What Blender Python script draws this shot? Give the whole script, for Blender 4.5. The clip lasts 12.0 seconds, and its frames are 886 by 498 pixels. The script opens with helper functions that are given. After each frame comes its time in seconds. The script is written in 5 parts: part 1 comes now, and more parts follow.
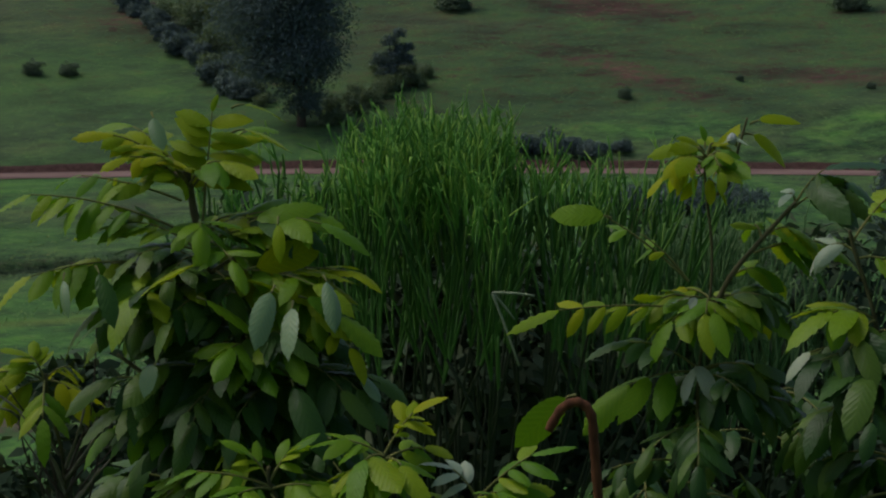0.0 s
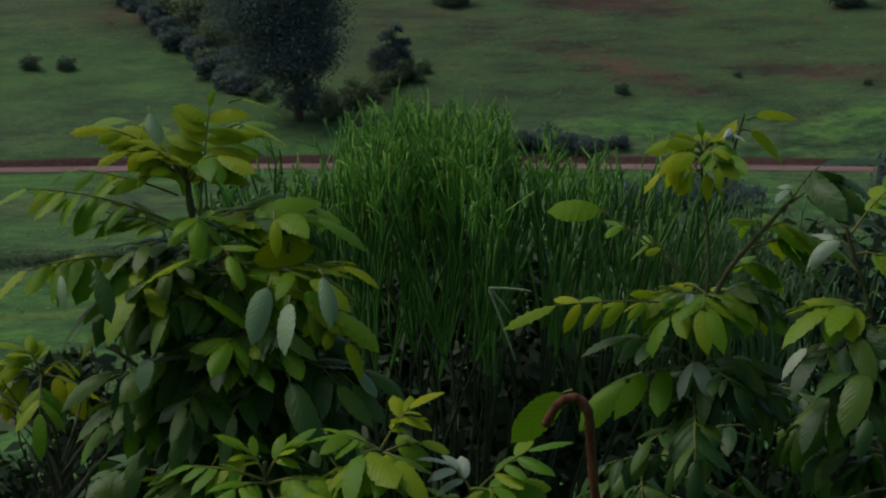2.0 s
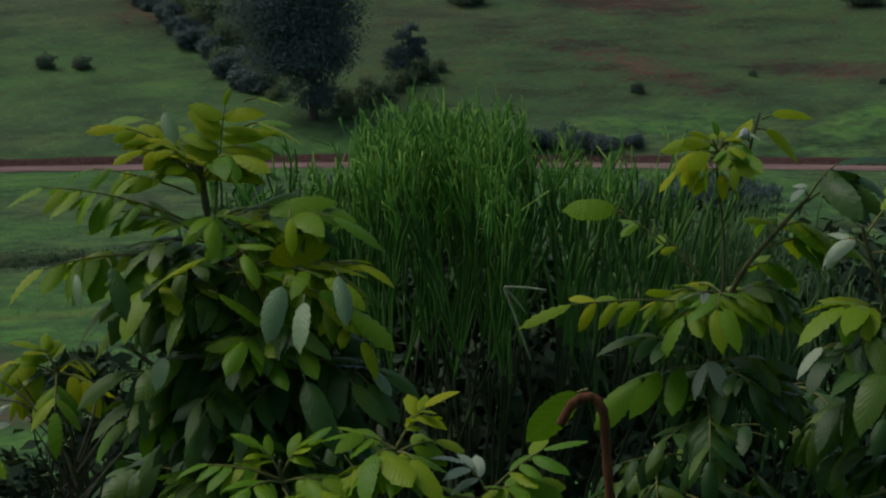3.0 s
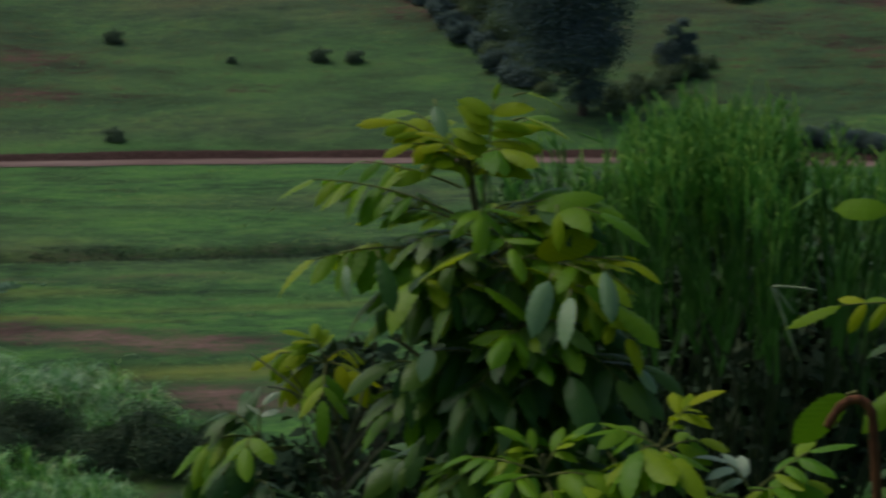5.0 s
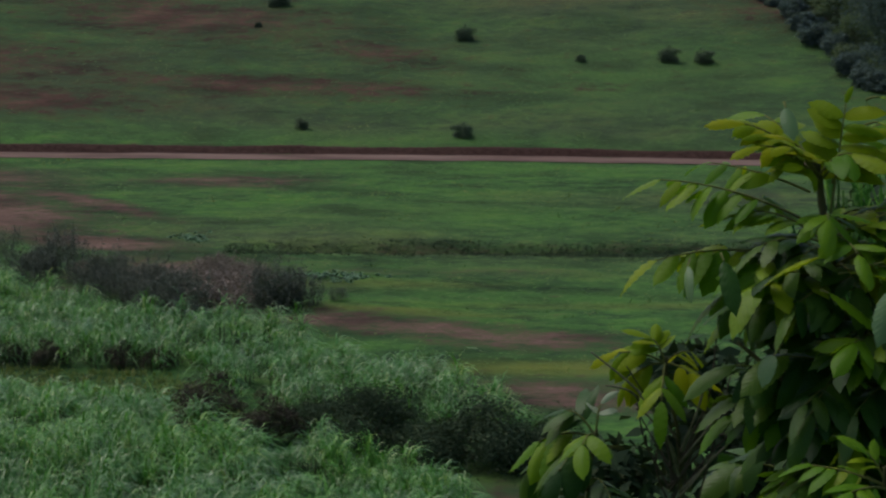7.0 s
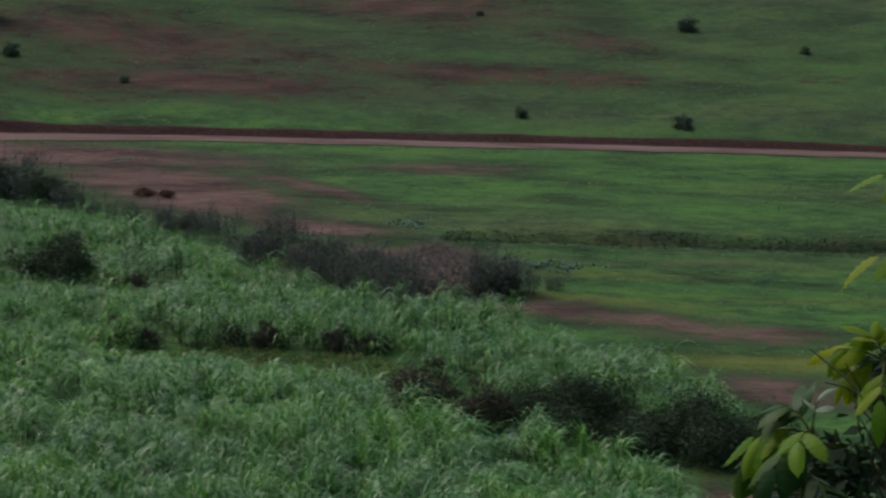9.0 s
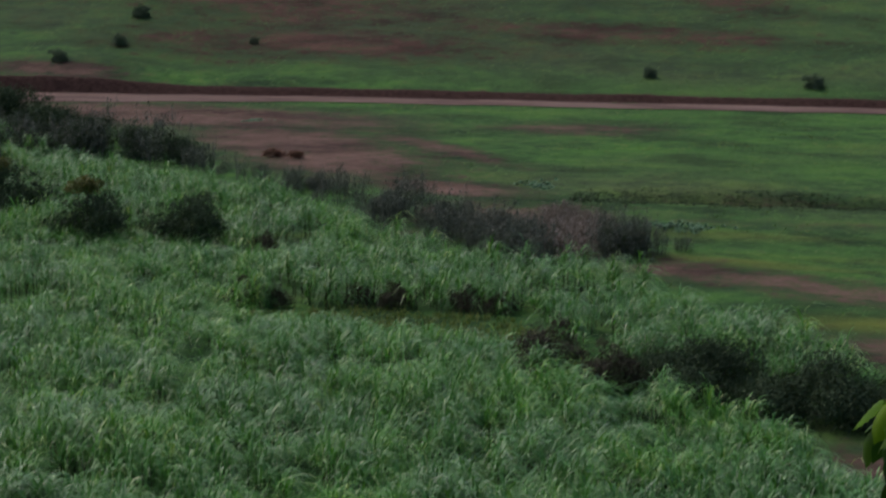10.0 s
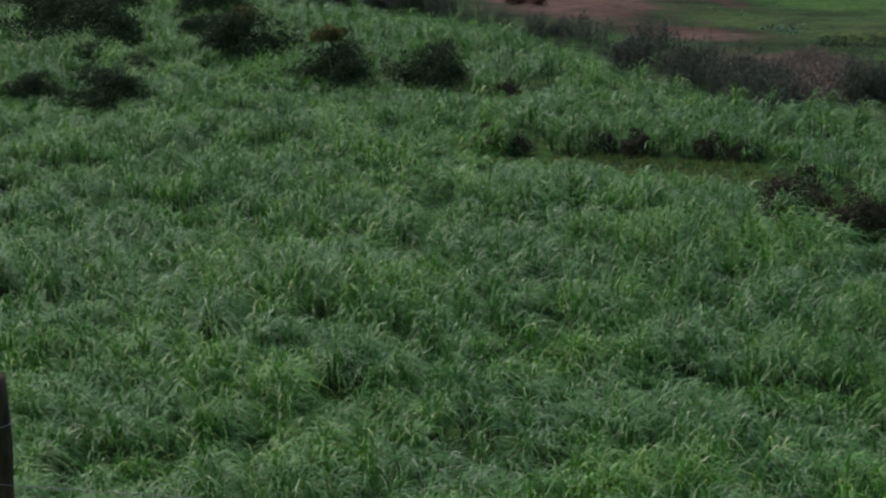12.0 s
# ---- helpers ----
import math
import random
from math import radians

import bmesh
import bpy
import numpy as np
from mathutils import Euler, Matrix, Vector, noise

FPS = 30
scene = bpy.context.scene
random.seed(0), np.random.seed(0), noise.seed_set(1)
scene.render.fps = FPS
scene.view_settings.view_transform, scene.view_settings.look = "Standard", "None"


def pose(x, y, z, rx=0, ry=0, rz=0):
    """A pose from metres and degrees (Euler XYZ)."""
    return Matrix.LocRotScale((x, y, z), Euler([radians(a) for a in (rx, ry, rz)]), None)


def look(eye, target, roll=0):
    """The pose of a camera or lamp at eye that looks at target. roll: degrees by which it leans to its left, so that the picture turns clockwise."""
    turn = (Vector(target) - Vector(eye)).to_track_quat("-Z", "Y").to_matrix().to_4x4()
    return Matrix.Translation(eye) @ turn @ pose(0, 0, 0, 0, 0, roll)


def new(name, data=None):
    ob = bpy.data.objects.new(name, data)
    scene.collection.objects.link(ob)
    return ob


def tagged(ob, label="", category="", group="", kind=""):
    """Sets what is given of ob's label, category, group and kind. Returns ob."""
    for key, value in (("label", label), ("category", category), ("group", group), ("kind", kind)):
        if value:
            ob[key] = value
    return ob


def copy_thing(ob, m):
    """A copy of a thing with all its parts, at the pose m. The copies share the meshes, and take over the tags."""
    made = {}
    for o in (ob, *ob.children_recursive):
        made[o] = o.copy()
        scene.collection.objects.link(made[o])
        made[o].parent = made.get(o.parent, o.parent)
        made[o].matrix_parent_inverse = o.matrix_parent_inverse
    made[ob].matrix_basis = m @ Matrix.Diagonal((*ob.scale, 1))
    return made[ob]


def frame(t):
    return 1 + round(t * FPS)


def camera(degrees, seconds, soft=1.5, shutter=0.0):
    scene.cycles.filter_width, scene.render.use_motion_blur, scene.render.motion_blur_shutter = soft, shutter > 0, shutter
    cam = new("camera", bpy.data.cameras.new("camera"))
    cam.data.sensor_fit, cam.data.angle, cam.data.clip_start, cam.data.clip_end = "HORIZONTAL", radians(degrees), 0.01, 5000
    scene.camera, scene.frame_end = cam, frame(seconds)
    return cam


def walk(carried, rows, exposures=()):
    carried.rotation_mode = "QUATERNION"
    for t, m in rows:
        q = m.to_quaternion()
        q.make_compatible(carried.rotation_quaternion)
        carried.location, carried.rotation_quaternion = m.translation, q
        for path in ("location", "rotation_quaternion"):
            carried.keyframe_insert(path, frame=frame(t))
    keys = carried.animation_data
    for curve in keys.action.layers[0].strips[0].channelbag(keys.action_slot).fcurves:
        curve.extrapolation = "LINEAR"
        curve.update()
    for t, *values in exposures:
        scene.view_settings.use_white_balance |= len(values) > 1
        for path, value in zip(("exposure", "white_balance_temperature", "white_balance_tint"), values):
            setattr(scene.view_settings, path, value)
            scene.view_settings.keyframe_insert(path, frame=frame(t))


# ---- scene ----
# The camera turns on a slope above a valley; the eye is 20 m above the valley floor.
cam = camera(24.0, 12.0, soft=2.2, shutter=0.4)
EYE = 20.0
TURNS = [  # seconds, turn to the right, tilt, roll
    (0.0, 13.74, -9.14, 0.14), (0.5, 13.58, -9.22, 0.20), (1.0, 13.51, -9.27, 0.28),
    (1.5, 13.80, -9.30, 0.32), (2.0, 13.83, -9.27, 0.27), (2.5, 13.55, -9.15, 0.15),
    (2.7, 13.51, -9.21, 0.20), (4.3, 11.83, -9.50, 0.22), (4.5, 11.14, -9.46, 0.21),
    (5.0, 5.99, -9.45, 0.04), (5.5, 2.54, -9.45, 0.20), (6.0, 0.02, -9.37, 0.35),
    (6.5, -1.93, -9.44, 0.16), (7.0, -3.55, -9.50, 0.25), (7.2, -4.25, -9.57, 0.25),
    (8.8, -8.65, -9.80, 0.52), (9.0, -9.59, -9.83, 0.45), (9.5, -11.54, -10.00, 0.23),
    (10.0, -13.155, -10.918, -0.10), (10.5, -14.459, -13.109, -0.41), (11.0, -16.891, -14.00, -0.963),
    (11.5, -18.568, -14.658, -1.262), (12.0, -20.05, -15.014, -1.719)]
walk(cam, [(t, pose(0, 0, EYE, 90 + tilt, 0, -turn) @ pose(0, 0, 0, 0, 0, roll)) for t, turn, tilt, roll in TURNS],
     exposures=[(0.0, 0.0, 6250, 15), (2.7, 0.0, 6250, 15), (4.5, 0.0, 6300, 8), (6.0, 0.0, 6300, 9), (7.2, 0.0, 6280, 12),
                (8.8, 0.0, 6200, 17), (9.5, 0.0, 6200, 17), (10.5, 0.0, 6250, 15), (12.0, 0.0, 6250, 15)])

# ---- light: an overcast sky with a wide, weak sun ----
world = bpy.data.worlds.new("overcast_sky")
scene.world = world
world.use_nodes = True
sky = world.node_tree.nodes.new("ShaderNodeTexSky")
sky.sky_type, sky.sun_disc = "NISHITA", False
sky.sun_elevation, sky.sun_rotation = radians(52), radians(-60)
sky.dust_density, sky.air_density = 4.0, 1.0
background = world.node_tree.nodes["Background"]
background.inputs["Strength"].default_value = 0.10
world.node_tree.links.new(sky.outputs["Color"], background.inputs["Color"])
sun = new("sun", bpy.data.lights.new("sun", "SUN"))
sun.data.energy, sun.data.angle, sun.data.color = 1.0, radians(25), (1.0, 0.96, 0.9)
sun.matrix_world = look((-26, 15, 60), (0, 0, 0))

rng = np.random.default_rng(7)


# ---- smooth noise and the shape of the land ----
def lattice(i, j, seed):
    n = (i * 374761393 + j * 668265263 + seed * 974711) & 0x7FFFFFFF
    n = ((n ^ (n >> 13)) * 1274126177) & 0x7FFFFFFF
    return ((n ^ (n >> 16)) & 0xFFFF) / 65535.0


def soft_noise(x, y, size, seed=0, octaves=3):
    """Value noise between about -1 and 1."""
    x, y = np.asarray(x, float) / size, np.asarray(y, float) / size
    total, weight, norm = 0.0, 1.0, 0.0
    for k in range(octaves):
        i, j = np.floor(x).astype(np.int64), np.floor(y).astype(np.int64)
        u, v = x - i, y - j
        u, v = u * u * (3 - 2 * u), v * v * (3 - 2 * v)
        a, b = lattice(i, j, seed + k), lattice(i + 1, j, seed + k)
        c, d = lattice(i, j + 1, seed + k), lattice(i + 1, j + 1, seed + k)
        total = total + weight * (2 * ((a * (1 - u) + b * u) * (1 - v) + (c * (1 - u) + d * u) * v) - 1)
        norm, weight = norm + weight, weight * 0.5
        x, y = x * 2.03 + 11.3, y * 2.03 + 5.7
    return total / norm


def ease(a, b, v):
    v = np.clip((v - a) / (b - a), 0, 1)
    return v * v * (3 - 2 * v)


def road_y(x):
    x = np.asarray(x, float)
    return 162.3 - np.where(x > 0, 0.0026, 0.0007) * np.clip(x, -160, 160) ** 2


def ditch_y(x):
    x = np.asarray(x, float)
    return 119.8 + 0.06 * x + 0.5 * soft_noise(x, x * 0, 9, 41)


def ground_z(x, y):
    x, y = np.asarray(x, float), np.asarray(y, float)
    ahead = y + 0.2 * np.abs(x)
    near = np.where(ahead > 0, 18.4 - 0.42 * ahead, 18.4 + 60 * (1 - np.exp(np.minimum(ahead, 0) / 140)))
    z = 0.5 * (near + np.sqrt(near ** 2 + 1.2)) - 0.012
    s = y - road_y(x) - 2.1
    bank = (0.5 + 0.7 * ease(-57, -72, x)) * (1 + 0.35 * soft_noise(x, y * 0, 6, 3)) * ease(0, 0.5, s)
    hill = 150 * (1 - np.exp(-0.2 * np.maximum(s - 0.7, 0) / 150))
    rough = ease(2, 14, np.abs(s + 2)) * ease(46, 60, y)
    z = z + bank + hill + rough * (0.22 * soft_noise(x, y, 13, 5) + 0.05 * soft_noise(x, y, 2.6, 9))
    z = z + ease(2, 40, s) * 1.2 * soft_noise(x, y, 45, 15)
    w = y - ditch_y(x)
    z = z - 0.85 * np.exp(-(w / 1.0) ** 2) * ease(-21, -12, x)
    return z


# ---- materials ----
def shader(name, rough=0.7, spec=0.3):
    m = bpy.data.materials.new(name)
    m.use_nodes = True
    t = m.node_tree
    b = t.nodes["Principled BSDF"]
    b.inputs["Roughness"].default_value = rough
    b.inputs["Specular IOR Level"].default_value = spec
    return m, t, b


def node(t, kind, **values):
    n = t.nodes.new(kind)
    for key, v in values.items():
        n.inputs[key.replace("_", " ")].default_value = v
    return n


def ramp(t, source, stops):
    r = t.nodes.new("ShaderNodeValToRGB")
    e = r.color_ramp.elements
    while len(e) < len(stops):
        e.new(0.5)
    for k, (p, c) in enumerate(stops):
        e[k].position, e[k].color = p, (*c, 1)
    t.links.new(source, r.inputs["Fac"])
    return r.outputs["Color"]


def mix(t, fac, a, b, mode="MIX"):
    n = t.nodes.new("ShaderNodeMix")
    n.data_type, n.blend_type = "RGBA", mode
    for sock, v in ((n.inputs[0], fac), (n.inputs[6], a), (n.inputs[7], b)):
        if isinstance(v, (int, float)):
            sock.default_value = v
        elif isinstance(v, tuple):
            sock.default_value = (*v, 1)
        else:
            t.links.new(v, sock)
    return n.outputs[2]


def sums(t, op, a, b, clamp=False):
    n = t.nodes.new("ShaderNodeMath")
    n.operation, n.use_clamp = op, clamp
    for sock, v in ((n.inputs[0], a), (n.inputs[1], b)):
        if isinstance(v, (int, float)):
            sock.default_value = v
        else:
            t.links.new(v, sock)
    return n.outputs[0]


def grain(t, scale, detail=4.0, rough=0.55, stretch=None, coord="Object"):
    c = t.nodes.new("ShaderNodeTexCoord").outputs[coord]
    if stretch:
        mp = t.nodes.new("ShaderNodeMapping")
        mp.inputs["Scale"].default_value = stretch
        t.links.new(c, mp.inputs["Vector"])
        c = mp.outputs["Vector"]
    n = node(t, "ShaderNodeTexNoise", Scale=scale, Detail=detail, Roughness=rough)
    t.links.new(c, n.inputs["Vector"])
    return n.outputs["Fac"]


def bump(t, b, height, strength, distance):
    n = node(t, "ShaderNodeBump", Strength=strength, Distance=distance)
    t.links.new(height, n.inputs["Height"])
    t.links.new(n.outputs["Normal"], b.inputs["Normal"])


def leafy(name, stops, rough=0.5, spec=0.4, through_light=0.25, per="island", patch=None, veins=False):
    """Leaf material: its colour varies from leaf to leaf, some light passes through."""
    m, t, b = shader(name, rough, spec)
    if per == "island":
        chance = t.nodes.new("ShaderNodeNewGeometry").outputs["Random Per Island"]
    else:
        chance = t.nodes.new("ShaderNodeObjectInfo").outputs["Random"]
    col = ramp(t, chance, stops)
    if patch:
        size, tint = patch
        f = grain(t, 1.0 / size, 3.0)
        col = mix(t, ramp(t, f, [(0.42, (0, 0, 0)), (0.62, (1, 1, 1))]), col, mix(t, 1.0, col, tint, "MULTIPLY"))
    if veins:
        uv = t.nodes.new("ShaderNodeUVMap")
        uv.uv_map = "leaf"
        sp = t.nodes.new("ShaderNodeSeparateXYZ")
        t.links.new(uv.outputs["UV"], sp.inputs[0])
        side = sums(t, "ABSOLUTE", sp.outputs[0], 0.0)
        along = sums(t, "SUBTRACT", sp.outputs[1], sums(t, "MULTIPLY", side, 0.28))
        wave = sums(t, "SINE", sums(t, "MULTIPLY", along, 56.0), 0.0)
        rib = sums(t, "SUBTRACT", 1.0, sums(t, "MULTIPLY", side, 14.0), True)
        wv = sums(t, "ADD", sums(t, "MULTIPLY", wave, 0.5), 0.5)
        ridge = sums(t, "MAXIMUM", sums(t, "POWER", wv, 6.0), rib)
        col = mix(t, sums(t, "MULTIPLY", ridge, 0.22), col, mix(t, 1.0, col, (1.7, 1.55, 1.3), "MULTIPLY"))
        blot = grain(t, 40.0, 4.0)
        col = mix(t, ramp(t, blot, [(0.40, (0, 0, 0)), (0.75, (0.6, 0.6, 0.6))]), col, mix(t, 1.0, col, (1.25, 0.95, 0.6), "MULTIPLY"))
        bump(t, b, wv, 0.25, 0.0015)
    t.links.new(col, b.inputs["Base Color"])
    if through_light:
        tr = t.nodes.new("ShaderNodeBsdfTranslucent")
        t.links.new(mix(t, 1.0, col, (1.25, 1.2, 0.5), "MULTIPLY"), tr.inputs["Color"])
        mx = node(t, "ShaderNodeMixShader", Fac=through_light)
        t.links.new(b.outputs[0], mx.inputs[1])
        t.links.new(tr.outputs[0], mx.inputs[2])
        t.links.new(mx.outputs[0], t.nodes["Material Output"].inputs["Surface"])
    return m


# The palest blades have sky highlights painted in by the last two stops.
REED = leafy("reed_blades", [(0.0, (0.052, 0.165, 0.040)), (0.5, (0.088, 0.262, 0.060)), (0.85, (0.130, 0.325, 0.088)), (0.90, (0.27, 0.42, 0.21)), (1.0, (0.43, 0.53, 0.35))],
             0.32, 0.5, 0.2, patch=(3.6, (1.10, 1.20, 0.56)))
FIELD_GRASS = leafy("field_grass", [(0.0, (0.066, 0.165, 0.040)), (0.7, (0.096, 0.225, 0.050)), (1.0, (0.16, 0.22, 0.08))],
                    0.6, 0.25, 0.2, patch=(9.0, (1.3, 0.9, 0.8)))
REED_STALK = leafy("reed_stalks", [(0.0, (0.035, 0.05, 0.020)), (0.6, (0.06, 0.075, 0.032)), (1.0, (0.11, 0.09, 0.05))], 0.6, 0.2, 0.0)
GAP_GRASS = leafy("yellowish_grass", [(0.0, (0.045, 0.085, 0.020)), (0.6, (0.125, 0.190, 0.032)), (1.0, (0.19, 0.20, 0.05))], 0.6, 0.2, 0.2)
HEAP = leafy("dry_brush", [(0.0, (0.13, 0.115, 0.095)), (0.6, (0.22, 0.185, 0.16)), (1.0, (0.32, 0.28, 0.245))], 0.8, 0.1, 0.1)
DARK_SHRUB = leafy("dark_shrub_leaves", [(0.0, (0.026, 0.050, 0.026)), (0.7, (0.048, 0.082, 0.042)), (1.0, (0.085, 0.110, 0.056))], 0.75, 0.10, 0.12)
WEED = leafy("dark_weed_leaves", [(0.0, (0.058, 0.080, 0.062)), (0.6, (0.094, 0.118, 0.090)), (0.9, (0.134, 0.144, 0.118)), (1.0, (0.18, 0.17, 0.14))], 0.65, 0.2, 0.12)
# Far foliage: distance haze is mixed into this lifted, bluish leaf colour.
BLUE_HAZE_TREE = leafy("dark_hazed_tree_leaves", [(0.0, (0.078, 0.118, 0.122)), (0.7, (0.102, 0.150, 0.150)), (1.0, (0.130, 0.178, 0.162))], 0.8, 0.1, 0.3)
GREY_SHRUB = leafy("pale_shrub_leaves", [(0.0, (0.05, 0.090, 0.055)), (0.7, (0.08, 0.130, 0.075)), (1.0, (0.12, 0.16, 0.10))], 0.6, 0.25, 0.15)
SCRUB = leafy("scrub_leaves", [(0.0, (0.085, 0.130, 0.070)), (0.7, (0.120, 0.175, 0.095)), (1.0, (0.165, 0.215, 0.125))], 0.7, 0.15, 0.25)
BROWN_SHRUB = leafy("dry_shrub_leaves", [(0.0, (0.040, 0.036, 0.024)), (0.6, (0.070, 0.058, 0.040)), (1.0, (0.06, 0.085, 0.035))], 0.7, 0.2, 0.1)
YELLOW_SHRUB = leafy("yellow_shrub_leaves", [(0.0, (0.05, 0.075, 0.02)), (0.6, (0.10, 0.12, 0.03)), (1.0, (0.19, 0.16, 0.03))], 0.6, 0.2, 0.15)
RUST_SHRUB = leafy("rusty_shrub_leaves", [(0.0, (0.10, 0.045, 0.030)), (0.6, (0.18, 0.075, 0.048)), (1.0, (0.12, 0.11, 0.05))], 0.7, 0.2, 0.1)
CABBAGE = leafy("grey_green_crop_leaves", [(0.0, (0.055, 0.15, 0.065)), (1.0, (0.10, 0.22, 0.10))], 0.5, 0.3, 0.1)
LEAF_OLD = leafy("mature_leaf", [(0.0, (0.016, 0.058, 0.009)), (0.55, (0.032, 0.094, 0.013)), (1.0, (0.068, 0.138, 0.013))], 0.42, 0.22, 0.24, "object", veins=True)
LEAF_NEW = leafy("young_leaf", [(0.0, (0.12, 0.23, 0.004)), (0.6, (0.20, 0.285, 0.004)), (1.0, (0.27, 0.325, 0.005))], 0.45, 0.08, 0.40, "object", veins=True)
LEAF_MID = leafy("half_grown_leaf", [(0.0, (0.075, 0.205, 0.008)), (0.6, (0.130, 0.265, 0.008)), (1.0, (0.225, 0.320, 0.008))], 0.42, 0.18, 0.40, "object", veins=True)
# Waxy leaves whose pale sky sheen is put into the base colour.
LEAF_WAXY_SHEEN = leafy("waxy_sheen_leaf", [(0.0, (0.085, 0.180, 0.070)), (1.0, (0.130, 0.235, 0.105))], 0.42, 0.32, 0.2, "object", veins=True)
LEAF_PALE = leafy("pale_leaf_underside", [(0.0, (0.20, 0.30, 0.19)), (1.0, (0.28, 0.36, 0.25))], 0.45, 0.4, 0.2, "object", veins=True)
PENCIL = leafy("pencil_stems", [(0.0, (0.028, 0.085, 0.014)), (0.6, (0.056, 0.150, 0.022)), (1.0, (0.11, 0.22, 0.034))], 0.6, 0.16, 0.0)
# Old stems are browner; shade inside the bush is also put into this colour.
PENCIL_OLD_SHADED = leafy("old_shaded_pencil_stems", [(0.0, (0.018, 0.030, 0.012)), (0.6, (0.030, 0.048, 0.016)), (1.0, (0.055, 0.075, 0.026))], 0.7, 0.15, 0.0)
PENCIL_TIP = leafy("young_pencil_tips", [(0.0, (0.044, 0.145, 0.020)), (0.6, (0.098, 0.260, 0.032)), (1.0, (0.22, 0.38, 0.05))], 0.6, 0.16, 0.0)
PENCIL_PALE = leafy("pale_pencil_stems", [(0.0, (0.05, 0.125, 0.035)), (0.6, (0.09, 0.18, 0.055)), (1.0, (0.15, 0.24, 0.09))], 0.6, 0.16, 0.0)


def bark(name, dark, light, scale=30.0):
    m, t, b = shader(name, 0.85, 0.2)
    f = grain(t, scale, 5.0, 0.6, (1, 1, 0.25))
    t.links.new(ramp(t, f, [(0.3, dark), (0.7, light)]), b.inputs["Base Color"])
    bump(t, b, f, 0.5, 0.004)
    return m


BARK = bark("grey_brown_bark", (0.035, 0.028, 0.02), (0.10, 0.085, 0.06))
GREEN_BARK = bark("green_brown_bark", (0.045, 0.05, 0.018), (0.12, 0.11, 0.045), 60.0)
STALK = bark("green_leaf_stalk", (0.10, 0.12, 0.03), (0.17, 0.17, 0.05), 80.0)
RUST = bark("dry_rust_stalk", (0.055, 0.020, 0.008), (0.14, 0.056, 0.020), 90.0)
STRAW = bark("pale_straw", (0.16, 0.22, 0.11), (0.28, 0.32, 0.19), 90.0)
TWIG = bark("pale_twig", (0.12, 0.11, 0.07), (0.24, 0.22, 0.16), 80.0)
POST = bark("weathered_post", (0.045, 0.036, 0.020), (0.13, 0.10, 0.055), 25.0)
WHITE_BUD, wt, wb = shader("white_bud", 0.6, 0.3)
wt.links.new(ramp(wt, grain(wt, 120.0), [(0.3, (0.26, 0.31, 0.25)), (0.7, (0.40, 0.44, 0.37))]), wb.inputs["Base Color"])
STEEL, st, sb = shader("galvanised_wire", 0.45, 0.5)
sb.inputs["Metallic"].default_value = 0.8
st.links.new(ramp(st, grain(st, 50.0), [(0.3, (0.25, 0.25, 0.24)), (0.7, (0.4, 0.4, 0.38))]), sb.inputs["Base Color"])


